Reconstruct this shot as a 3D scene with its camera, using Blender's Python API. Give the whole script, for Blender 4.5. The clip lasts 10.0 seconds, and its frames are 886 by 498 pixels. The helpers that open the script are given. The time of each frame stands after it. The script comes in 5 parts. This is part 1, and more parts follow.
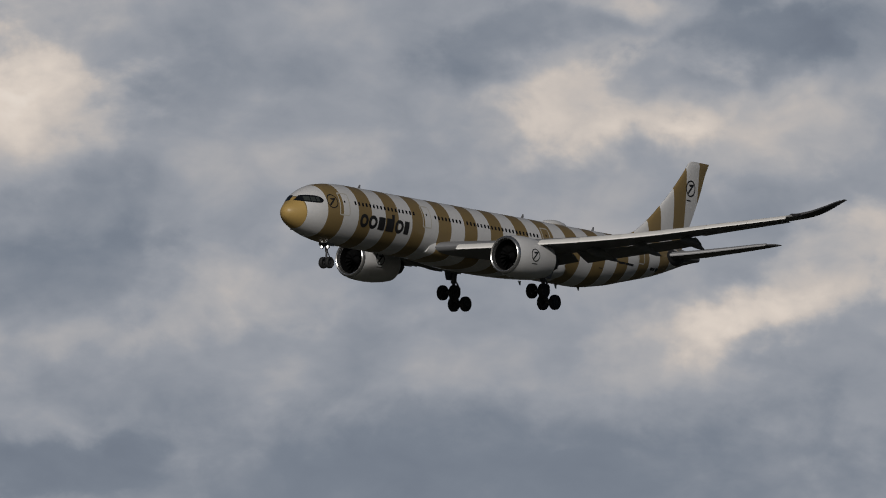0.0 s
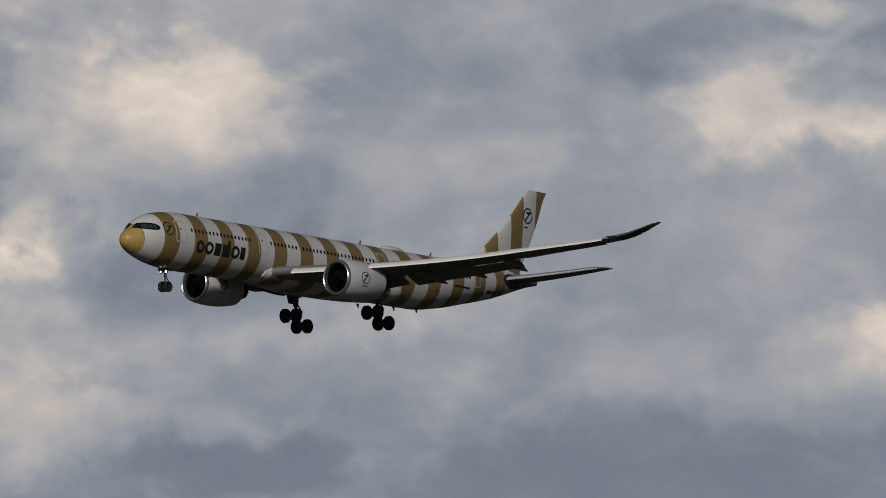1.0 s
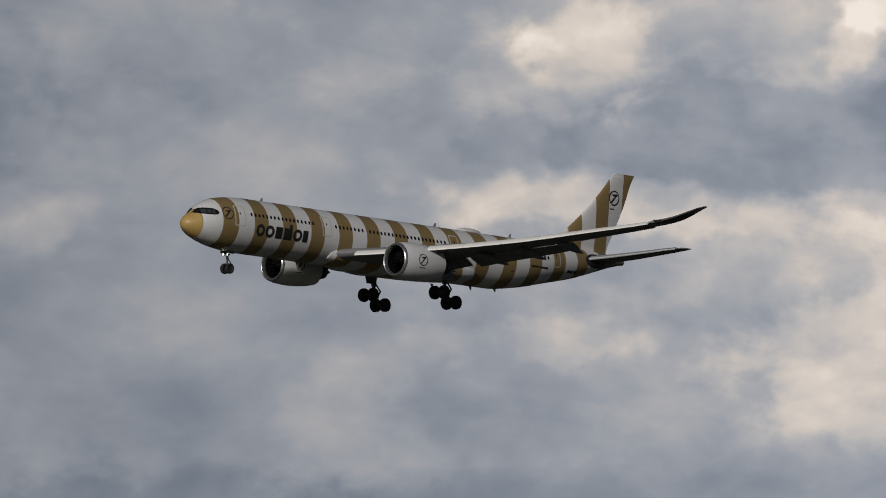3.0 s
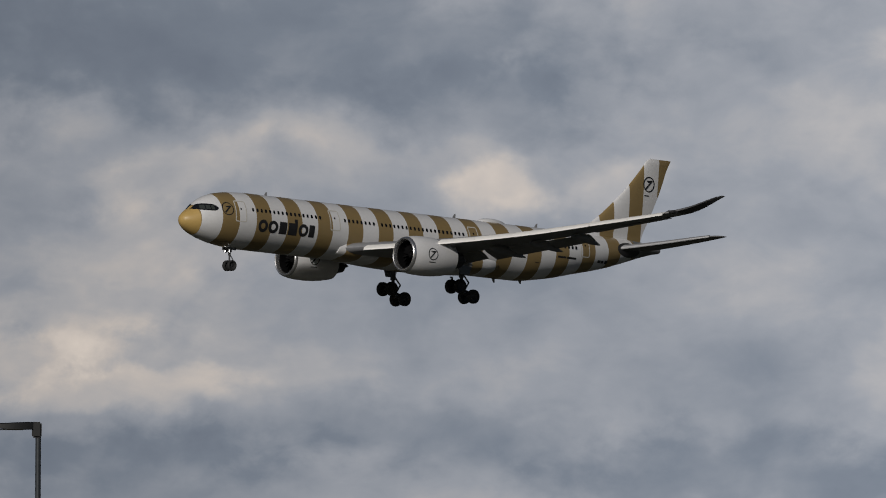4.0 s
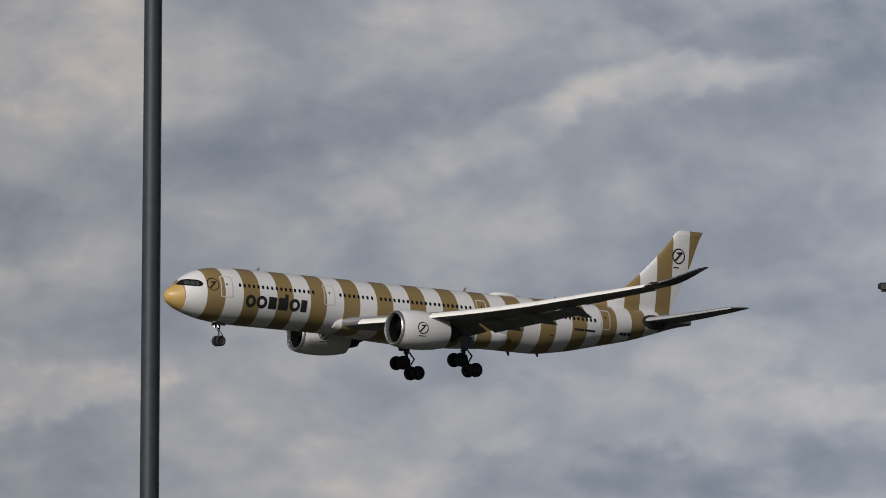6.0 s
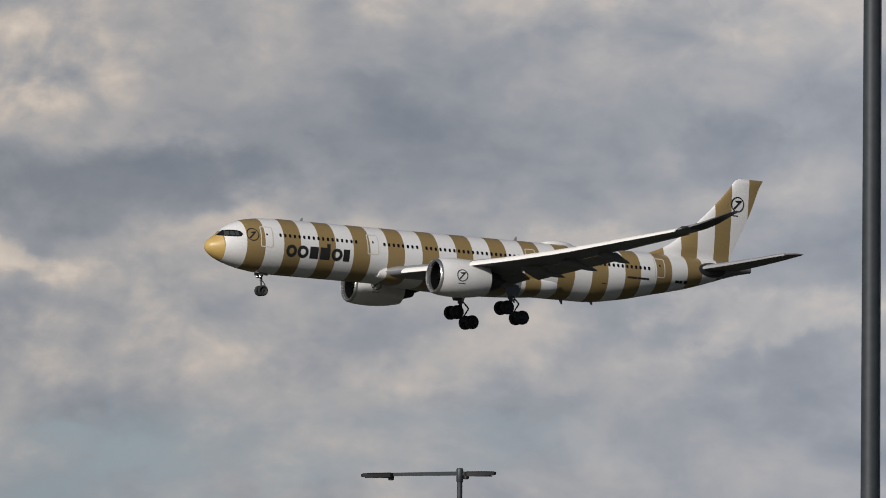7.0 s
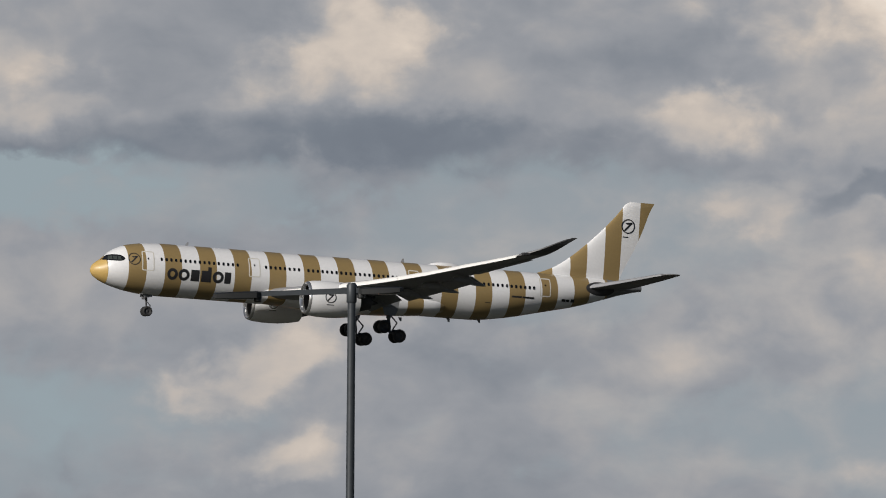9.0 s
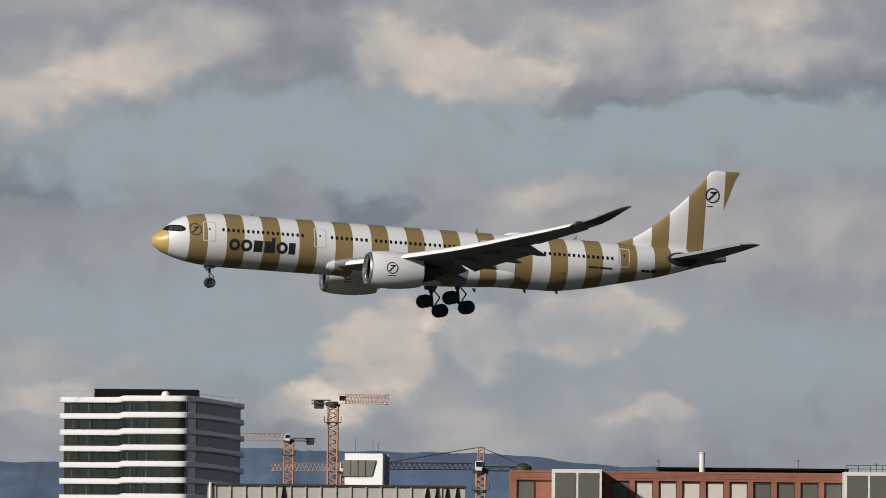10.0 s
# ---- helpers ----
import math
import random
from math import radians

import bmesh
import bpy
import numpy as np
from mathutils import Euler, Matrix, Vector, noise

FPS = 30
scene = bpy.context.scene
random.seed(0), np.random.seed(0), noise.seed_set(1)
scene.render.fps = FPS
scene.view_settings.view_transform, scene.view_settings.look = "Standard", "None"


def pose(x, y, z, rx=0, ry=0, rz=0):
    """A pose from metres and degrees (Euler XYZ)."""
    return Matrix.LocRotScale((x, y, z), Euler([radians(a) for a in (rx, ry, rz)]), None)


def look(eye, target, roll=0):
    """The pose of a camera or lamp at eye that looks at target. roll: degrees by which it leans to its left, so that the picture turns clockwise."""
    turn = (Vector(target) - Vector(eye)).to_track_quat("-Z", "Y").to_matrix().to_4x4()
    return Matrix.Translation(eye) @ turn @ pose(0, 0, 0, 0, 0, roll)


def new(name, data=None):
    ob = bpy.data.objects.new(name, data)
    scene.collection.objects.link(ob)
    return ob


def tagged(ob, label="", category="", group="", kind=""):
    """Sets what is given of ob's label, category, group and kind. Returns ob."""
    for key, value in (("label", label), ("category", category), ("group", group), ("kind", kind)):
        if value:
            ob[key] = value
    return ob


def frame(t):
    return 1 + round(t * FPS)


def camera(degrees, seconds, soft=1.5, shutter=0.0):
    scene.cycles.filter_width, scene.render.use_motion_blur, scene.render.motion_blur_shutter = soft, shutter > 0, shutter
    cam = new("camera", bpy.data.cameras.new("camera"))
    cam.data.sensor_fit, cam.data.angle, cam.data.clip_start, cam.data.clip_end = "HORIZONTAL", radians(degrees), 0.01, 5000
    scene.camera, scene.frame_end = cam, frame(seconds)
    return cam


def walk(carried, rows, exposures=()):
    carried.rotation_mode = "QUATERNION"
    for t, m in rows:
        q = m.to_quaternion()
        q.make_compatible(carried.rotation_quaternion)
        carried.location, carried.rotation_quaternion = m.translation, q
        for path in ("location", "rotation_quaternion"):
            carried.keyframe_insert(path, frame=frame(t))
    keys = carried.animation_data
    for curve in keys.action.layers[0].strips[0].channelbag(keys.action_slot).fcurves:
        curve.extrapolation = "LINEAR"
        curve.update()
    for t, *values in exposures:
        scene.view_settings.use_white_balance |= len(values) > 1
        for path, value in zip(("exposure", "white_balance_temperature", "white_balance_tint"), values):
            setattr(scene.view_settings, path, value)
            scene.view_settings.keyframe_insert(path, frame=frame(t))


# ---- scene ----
EYE = Vector((0, 0, 10))
cam = camera(5.507, 10.0, 1.0)
# seconds, bearing from +y towards +x, height above level, lean: degrees
VIEW = (
    (0.00, 51.320, 3.508, 0.809),
    (0.10, 51.136, 3.483, 0.779),
    (0.20, 50.949, 3.462, 0.744),
    (0.30, 50.788, 3.456, 0.712),
    (0.40, 50.666, 3.504, 0.688),
    (0.50, 50.670, 3.551, 0.678),
    (0.60, 50.796, 3.564, 0.697),
    (0.70, 50.675, 3.548, 0.745),
    (0.80, 50.504, 3.565, 0.812),
    (0.90, 50.329, 3.541, 0.886),
    (1.00, 50.208, 3.505, 0.956),
    (1.10, 50.076, 3.508, 1.025),
    (1.20, 49.866, 3.462, 1.102),
    (1.30, 49.507, 3.426, 1.182),
    (1.40, 48.958, 3.392, 1.260),
    (1.50, 48.581, 3.351, 1.331),
    (1.60, 48.144, 3.308, 1.399),
    (1.70, 47.735, 3.254, 1.467),
    (1.80, 47.349, 3.207, 1.531),
    (1.90, 46.976, 3.186, 1.586),
    (2.00, 46.651, 3.158, 1.625),
    (2.10, 46.459, 3.157, 1.655),
    (2.20, 46.242, 3.164, 1.670),
    (2.40, 45.646, 3.154, 1.619),
    (2.60, 45.010, 3.142, 1.489),
    (2.80, 44.343, 3.124, 1.307),
    (3.00, 43.658, 3.099, 1.104),
    (3.15, 43.138, 3.073, 0.955),
    (3.30, 42.620, 3.040, 0.824),
    (3.40, 42.270, 2.902, 0.743),
    (3.50, 41.906, 2.765, 0.662),
    (3.60, 41.562, 2.746, 0.580),
    (3.70, 41.209, 2.737, 0.497),
    (3.80, 40.837, 2.734, 0.416),
    (3.90, 40.468, 2.752, 0.340),
    (4.00, 40.095, 2.818, 0.273),
    (4.10, 39.724, 2.888, 0.207),
    (4.20, 39.364, 2.935, 0.139),
    (4.30, 39.136, 2.963, 0.078),
    (4.40, 38.761, 2.988, 0.035),
    (4.50, 38.421, 3.009, 0.018),
    (4.60, 38.039, 3.002, 0.020),
    (4.70, 37.604, 2.999, 0.026),
    (4.80, 37.265, 2.974, 0.034),
    (4.90, 36.905, 2.975, 0.044),
    (5.00, 36.440, 3.054, 0.056),
    (5.10, 36.050, 3.064, 0.075),
    (5.20, 35.696, 3.067, 0.105),
    (5.30, 35.397, 3.063, 0.144),
    (5.40, 35.092, 3.069, 0.188),
    (5.50, 34.720, 3.071, 0.237),
    (5.60, 34.360, 3.053, 0.312),
    (5.70, 33.880, 3.053, 0.412),
    (5.80, 33.451, 3.030, 0.500),
    (5.90, 32.969, 3.021, 0.538),
    (6.00, 32.451, 2.950, 0.366),
    (6.10, 31.813, 2.861, 0.369),
    (6.20, 31.270, 2.822, 0.373),
    (6.40, 30.418, 2.722, 0.378),
    (6.60, 29.582, 2.626, 0.381),
    (6.80, 28.765, 2.538, 0.384),
    (7.00, 27.969, 2.458, 0.388),
    (7.15, 27.390, 2.406, 0.393),
    (7.30, 26.828, 2.361, 0.400),
    (7.40, 26.563, 2.430, 0.431),
    (7.50, 26.262, 2.514, 0.460),
    (7.60, 25.911, 2.520, 0.459),
    (7.70, 25.485, 2.511, 0.458),
    (7.80, 25.060, 2.459, 0.455),
    (7.90, 24.612, 2.334, 0.452),
    (8.00, 24.289, 2.271, 0.448),
    (8.10, 23.968, 2.258, 0.427),
    (8.20, 23.644, 2.261, 0.382),
    (8.30, 23.288, 2.243, 0.330),
    (8.40, 22.880, 2.229, 0.287),
    (8.50, 22.410, 2.222, 0.269),
    (8.60, 22.001, 2.198, 0.283),
    (8.70, 21.584, 2.182, 0.317),
    (8.80, 21.204, 2.176, 0.363),
    (8.90, 20.825, 2.156, 0.409),
    (9.00, 20.454, 2.145, 0.447),
    (9.10, 20.091, 2.112, 0.480),
    (9.20, 19.700, 2.074, 0.516),
    (9.30, 19.279, 2.030, 0.548),
    (9.40, 18.824, 1.977, 0.571),
    (9.50, 18.318, 1.942, 0.580),
    (9.60, 17.778, 1.884, 0.579),
    (9.70, 17.192, 1.845, 0.579),
    (9.80, 16.683, 1.807, 0.578),
    (9.90, 16.214, 1.783, 0.577),
    (10.00, 15.774, 1.760, 0.577),
)


def aim(bearing, height, lean):
    a, e = radians(bearing), radians(height)
    way = Vector((math.sin(a) * math.cos(e), math.cos(a) * math.cos(e), math.sin(e)))
    return look(EYE, EYE + 100 * way, lean)


# exposure lowered early to imitate cloud shade on the aeroplane: bearing, stops
DIM, OPEN = (50.0, -1.72), (22.0, -0.34)


def stops(bearing):
    u = min(1.0, max(0.0, (bearing - OPEN[0]) / (DIM[0] - OPEN[0])))
    return OPEN[1] + (DIM[1] - OPEN[1]) * u * u * (3 - 2 * u)


walk(cam, [(t, aim(a, e, r)) for t, a, e, r in VIEW], [(t, stops(a)) for t, a, e, r in VIEW[::4]] + [(10.0, stops(VIEW[-1][1]))])

# ---- light ----
world = bpy.data.worlds.new("sky_light")
scene.world = world
world.use_nodes = True
wn, wl = world.node_tree.nodes, world.node_tree.links
sky = wn.new("ShaderNodeTexSky")
sky.sky_type, sky.sun_disc = "NISHITA", False
SUN_BEARING, SUN_HEIGHT = -118.0, 25.0
sky.sun_elevation, sky.sun_rotation = radians(SUN_HEIGHT), radians(SUN_BEARING)
sky.air_density, sky.dust_density = 0.8, 0.6
wl.new(sky.outputs[0], wn["Background"].inputs[0])
wn["Background"].inputs[1].default_value = 0.038
sun = new("sun", bpy.data.lights.new("sun", "SUN"))
sun.data.energy, sun.data.angle, sun.data.color = 5.0, radians(2.0), (1.0, 0.95, 0.885)
sa, se = radians(SUN_BEARING), radians(SUN_HEIGHT)
sun.matrix_world = look((math.sin(sa) * math.cos(se) * 60, math.cos(sa) * math.cos(se) * 60, math.sin(se) * 60 + 20), (0, 0, 20))


# ---- materials ----
def srgb(r, g, b):
    return tuple((c / 255 / 12.92 if c < 10 else ((c / 255 + 0.055) / 1.055) ** 2.4) for c in (r, g, b)) + (1,)


def material(name, colour, rough=0.5, metal=0.0, scale=3.0, vary=0.08, bump=0.0, coat=0.0):
    """A painted or bare surface whose tone drifts at two scales."""
    m = bpy.data.materials.new(name)
    m.use_nodes = True
    n, l = m.node_tree.nodes, m.node_tree.links
    b = n["Principled BSDF"]
    b.inputs["Roughness"].default_value, b.inputs["Metallic"].default_value = rough, metal
    b.inputs["Coat Weight"].default_value = coat
    tc = n.new("ShaderNodeTexCoord")
    big, small = n.new("ShaderNodeTexNoise"), n.new("ShaderNodeTexNoise")
    big.inputs["Scale"].default_value, small.inputs["Scale"].default_value = scale / 6, scale * 3
    big.inputs["Detail"].default_value = small.inputs["Detail"].default_value = 4
    add = n.new("ShaderNodeMath")
    add.operation = "ADD"
    l.new(tc.outputs["Object"], big.inputs["Vector"]), l.new(tc.outputs["Object"], small.inputs["Vector"])
    l.new(big.outputs["Fac"], add.inputs[0]), l.new(small.outputs["Fac"], add.inputs[1])
    ramp = n.new("ShaderNodeMapRange")
    ramp.inputs["From Min"].default_value, ramp.inputs["From Max"].default_value = 0.6, 1.4
    ramp.inputs["To Min"].default_value, ramp.inputs["To Max"].default_value = 1 - vary, 1 + vary
    l.new(add.outputs[0], ramp.inputs["Value"])
    mul = n.new("ShaderNodeVectorMath")
    mul.operation = "SCALE"
    mul.inputs[0].default_value = colour[:3]
    l.new(ramp.outputs[0], mul.inputs["Scale"])
    l.new(mul.outputs[0], b.inputs["Base Color"])
    if bump:
        bp = n.new("ShaderNodeBump")
        bp.inputs["Strength"].default_value, bp.inputs["Distance"].default_value = bump, 0.05
        l.new(small.outputs["Fac"], bp.inputs["Height"])
        l.new(bp.outputs[0], b.inputs["Normal"])
    return m


def glowing(name, colour, strength):
    m = bpy.data.materials.new(name)
    m.use_nodes = True
    b = m.node_tree.nodes["Principled BSDF"]
    b.inputs["Emission Color"].default_value, b.inputs["Emission Strength"].default_value = colour, strength
    return m


WHITE, GOLD = (0.78, 0.78, 0.79, 1), (0.280, 0.199, 0.087, 1)


def livery():
    """Broad rings of white and gold paint along the aeroplane, with faint soot."""
    m = material("striped_paint", WHITE, 0.34, 0, 1.2, 0.05, 0, 0.25)
    n, l = m.node_tree.nodes, m.node_tree.links
    b = n["Principled BSDF"]
    tc = n.new("ShaderNodeTexCoord")
    sep = n.new("ShaderNodeSeparateXYZ")
    l.new(tc.outputs["Object"], sep.inputs[0])
    step = n.new("ShaderNodeMath")
    step.operation = "MULTIPLY_ADD"
    step.inputs[1].default_value, step.inputs[2].default_value = 1 / STRIPE, (MID[0] - FIRST) / STRIPE
    fr = n.new("ShaderNodeMath")
    fr.operation = "FRACT"
    gt = n.new("ShaderNodeMath")
    gt.operation = "GREATER_THAN"
    gt.inputs[1].default_value = 0.515
    lean = n.new("ShaderNodeMath")
    lean.operation = "MULTIPLY_ADD"
    lean.inputs[1].default_value = 0.045
    low = n.new("ShaderNodeMath")
    low.operation = "MINIMUM"
    low.inputs[1].default_value = 2.6
    l.new(sep.outputs["Z"], low.inputs[0])
    l.new(low.outputs[0], lean.inputs[0]), l.new(sep.outputs["X"], lean.inputs[2])
    l.new(lean.outputs[0], step.inputs[0]), l.new(step.outputs[0], fr.inputs[0]), l.new(fr.outputs[0], gt.inputs[0])
    mix = n.new("ShaderNodeMix")
    mix.data_type = "RGBA"
    mix.inputs["A"].default_value, mix.inputs["B"].default_value = WHITE, GOLD
    l.new(gt.outputs[0], mix.inputs["Factor"])
    old = b.inputs["Base Color"].links[0].from_node
    l.new(mix.outputs["Result"], old.inputs[0])
    return m


MID = Vector((32.0, 0.0, 0.25))      # the aeroplane's pivot, in its own measure from the nose tip
STRIPE, FIRST = 3.92, 1.50          # a white and a gold ring; where the first white begins
PAINT = livery()
WHITE_PAINT = material("white_paint", WHITE, 0.34, 0, 1.5, 0.05, 0, 0.25)
RADOME_GOLD = material("radome_gold_paint", (0.55, 0.37, 0.125), 0.42, 0, 1.5, 0.06, 0, 0.1)
TIP_DARK = material("dark_wing_tip_paint", (0.085, 0.085, 0.09), 0.45, 0, 2, 0.15)
WING_GREY = material("wing_grey_paint", (0.25, 0.255, 0.27), 0.4, 0, 0.8, 0.12)
TAIL_GREY = material("tailplane_grey_paint", (0.17, 0.17, 0.175), 0.45, 0, 0.8, 0.12)
SLAT_PALE = material("pale_slat_paint", (0.80, 0.79, 0.77), 0.38, 0, 1.5, 0.06)
FLAP_GREY = material("flap_grey_paint", (0.17, 0.175, 0.18), 0.5, 0, 1.5, 0.15)
DARK_GREY = material("dark_grey_metal", (0.035, 0.035, 0.038), 0.6, 0.1, 3, 0.2)
BARE_METAL = material("polished_metal", (0.75, 0.75, 0.76), 0.25, 0.9, 2, 0.08)
GEAR_METAL = material("gear_strut_paint", (0.075, 0.075, 0.08), 0.5, 0.2, 6, 0.2)
RUBBER = material("tyre_rubber", (0.02, 0.02, 0.021), 0.75, 0, 8, 0.2, 0.2)
INTAKE = material("intake_black", (0.004, 0.004, 0.0045), 0.85, 0, 3, 0.2)
INTAKE.node_tree.nodes["Principled BSDF"].inputs["Specular IOR Level"].default_value = 0.1
BLACK = material("black_lettering", (0.018, 0.018, 0.02), 0.5, 0, 4, 0.1)
GLASS_DARK = material("dark_glazing", (0.012, 0.013, 0.015), 0.08, 0, 2, 0.1)
PANE_SHEEN = material("cockpit_pane", (0.07, 0.08, 0.075), 0.05, 0.3, 2, 0.2)
LANDING_GLOW = glowing("landing_light_glow", (1, 0.97, 0.9, 1), 12)
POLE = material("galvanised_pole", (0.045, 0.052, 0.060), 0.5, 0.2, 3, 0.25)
LAMP_BODY = material("lamp_housing_grey", (0.016, 0.017, 0.018), 0.5, 0.1, 4, 0.2)
SEA_GREEN_GLASS = material("tower_glazing", (0.013, 0.022, 0.024), 0.1, 0, 0.3, 0.6)


# ---- mesh helpers ----
def part(name, bm, mat, parent=None, label="", angle=35, shift=True):
    """Links a bmesh as one mesh object, under a thing or a part of one."""
    if shift and parent is not None and parent.get("aero"):
        bmesh.ops.translate(bm, verts=bm.verts, vec=-MID)
    bmesh.ops.recalc_face_normals(bm, faces=bm.faces)
    me = bpy.data.meshes.new(name)
    bm.to_mesh(me)
    bm.free()
    for mm in (mat if isinstance(mat, (list, tuple)) else (mat,)):
        me.materials.append(mm)
    me.shade_smooth()
    me.set_sharp_from_angle(angle=radians(angle))
    ob = new(name, me)
    if parent is not None:
        ob.parent = parent
        if parent.get("aero"):
            ob["aero"] = 1
    if label:
        ob["label"] = label
    return ob


def loft(bm, rings, close_start=True, close_end=True):
    """Skins rings of points, each of the same count."""
    rows = [[bm.verts.new(p) for p in ring] for ring in rings]
    n = len(rows[0])
    for a, b in zip(rows, rows[1:]):
        for i in range(n):
            bm.faces.new((a[i], a[(i + 1) % n], b[(i + 1) % n], b[i]))
    if close_start:
        bm.faces.new(rows[0][::-1])
    if close_end:
        bm.faces.new(rows[-1])
    return bm


def turned(bm, profile, axis="X", n=32, centre=(0, 0, 0), start=False, end=False):
    """A body of revolution: profile of (along, radius)."""
    rings = []
    for a, r in profile:
        ring = []
        for k in range(n):
            w = 2 * math.pi * k / n
            c, s = r * math.cos(w), r * math.sin(w)
            p = {"X": (a, c, s), "Y": (c, a, s), "Z": (c, s, a)}[axis]
            ring.append(Vector(p) + Vector(centre))
        rings.append(ring)
    return loft(bm, rings, start, end)


def rod(bm, a, b, r0, r1=None, n=10):
    """A round bar from a to b."""
    a, b = Vector(a), Vector(b)
    r1 = r0 if r1 is None else r1
    z = (b - a).normalized()
    x = z.orthogonal().normalized()
    y = z.cross(x)
    ring = lambda c, r: [c + r * (math.cos(2 * math.pi * k / n) * x + math.sin(2 * math.pi * k / n) * y) for k in range(n)]
    return loft(bm, [ring(a, r0), ring(b, r1)])


def box(bm, lo, hi, bevel=0.0):
    x0, y0, z0 = lo
    x1, y1, z1 = hi
    made = loft(bm, [[(x0, y0, z), (x1, y0, z), (x1, y1, z), (x0, y1, z)] for z in (z0, z1)])
    if bevel:
        bmesh.ops.bevel(bm, geom=list(bm.edges), offset=bevel, segments=2, affect="EDGES")
    return made


def smooth_table(xs, table):
    """Monotone cubic through the columns of a table whose first column is x."""
    t = np.array(table, float)
    x, out = t[:, 0], []
    for col in t[:, 1:].T:
        d = np.diff(col) / np.diff(x)
        m = np.zeros(len(x))
        m[0], m[-1] = d[0], d[-1]
        for i in range(1, len(x) - 1):
            m[i] = 0 if d[i - 1] * d[i] <= 0 else 2 * d[i - 1] * d[i] / (d[i - 1] + d[i])
        k = np.clip(np.searchsorted(x, xs) - 1, 0, len(x) - 2)
        h = x[k + 1] - x[k]
        s = (xs - x[k]) / h
        out.append((1 + 2 * s) * (1 - s) ** 2 * col[k] + s * (1 - s) ** 2 * h * m[k] + s * s * (3 - 2 * s) * col[k + 1] + s * s * (s - 1) * h * m[k + 1])
    return np.array(out).T


# ---- sky and ground ----
FAR = 4600.0


def sky_material(start, end):
    """The sky between two bearings: only the patches that reach in there count."""
    m = bpy.data.materials.new("clouded_sky")
    m.use_nodes = True
    m.cycles.emission_sampling = "NONE"
    n, l = m.node_tree.nodes, m.node_tree.links
    n.clear()
    out, em = n.new("ShaderNodeOutputMaterial"), n.new("ShaderNodeEmission")
    l.new(em.outputs[0], out.inputs[0])
    uv = n.new("ShaderNodeUVMap")
    uv.uv_map = "bearing"

    def noise_at(scale, detail, rough, stretch, shift, distort=0.0):
        mp = n.new("ShaderNodeMapping")
        mp.inputs["Scale"].default_value, mp.inputs["Location"].default_value = stretch, (shift, shift * 0.7, 0)
        l.new(uv.outputs[0], mp.inputs[0])
        t = n.new("ShaderNodeTexNoise")
        t.inputs["Scale"].default_value, t.inputs["Detail"].default_value = scale, detail
        t.inputs["Roughness"].default_value, t.inputs["Distortion"].default_value = rough, distort
        l.new(mp.outputs[0], t.inputs["Vector"])
        return t

    warp = noise_at(1.3, 6, 0.52, (1, 1.15, 1), 3.1)
    off = n.new("ShaderNodeVectorMath")
    off.operation = "MULTIPLY_ADD"
    off.inputs[1].default_value, off.inputs[2].default_value = (0.8, 0.6, 0), (-0.4, -0.3, 0)
    l.new(warp.outputs["Color"], off.inputs[0])
    warped = n.new("ShaderNodeVectorMath")
    warped.operation = "ADD"
    l.new(uv.outputs[0], warped.inputs[0]), l.new(off.outputs[0], warped.inputs[1])

    # billows that eat into the patches' edges
    billow = noise_at(2.6, 8, 0.52, (0.9, 1.15, 1), 8.4, 0.2)
    ragged = n.new("ShaderNodeMath")
    ragged.operation = "MULTIPLY_ADD"
    ragged.inputs[1].default_value, ragged.inputs[2].default_value = 1.3, 0.37
    l.new(billow.outputs["Fac"], ragged.inputs[0])

    def patches(rows, total):
        for a, e, w, h, slant, v, edge in rows:
            reach = 1.5 * max(w, h) + 0.5
            if a + reach < start or a - reach > end:
                continue
            mp = n.new("ShaderNodeMapping")
            mp.vector_type = "TEXTURE"
            mp.inputs["Location"].default_value = (a, e, 0)
            mp.inputs["Rotation"].default_value = (0, 0, radians(slant))
            mp.inputs["Scale"].default_value = (w, h, 1)
            l.new(warped.outputs[0], mp.inputs[0])
            g, inner = n.new("ShaderNodeVectorMath"), n.new("ShaderNodeMath")
            g.operation, inner.operation = "LENGTH", "SUBTRACT"
            l.new(mp.outputs[0], g.inputs[0])
            l.new(ragged.outputs[0], inner.inputs[0]), l.new(g.outputs["Value"], inner.inputs[1])
            soft = n.new("ShaderNodeMapRange")
            soft.interpolation_type = "SMOOTHERSTEP"
            soft.inputs["From Max"].default_value = edge
            ma = n.new("ShaderNodeMath")
            ma.operation = "MULTIPLY_ADD"
            ma.inputs[1].default_value = v
            l.new(inner.outputs[0], soft.inputs["Value"]), l.new(soft.outputs[0], ma.inputs[0])
            l.new(total, ma.inputs[2])
            total = ma.outputs[0]
        return total

    fine = noise_at(1.1, 7, 0.5, (0.75, 1.3, 1), 11.3, 0.3)
    mr = n.new("ShaderNodeMapRange")
    mr.inputs["From Min"].default_value, mr.inputs["From Max"].default_value = 0.3, 0.7
    mr.inputs["To Min"].default_value, mr.inputs["To Max"].default_value = -0.40, 0.52
    l.new(fine.outputs["Fac"], mr.inputs["Value"])
    curl = noise_at(3.2, 6, 0.52, (0.85, 1.25, 1), 5.7, 0.4)
    cm = n.new("ShaderNodeMath")
    cm.operation = "MULTIPLY_ADD"
    cm.inputs[1].default_value = 0.8
    cs = n.new("ShaderNodeMath")
    cs.operation = "SUBTRACT"
    cs.inputs[1].default_value = 0.5
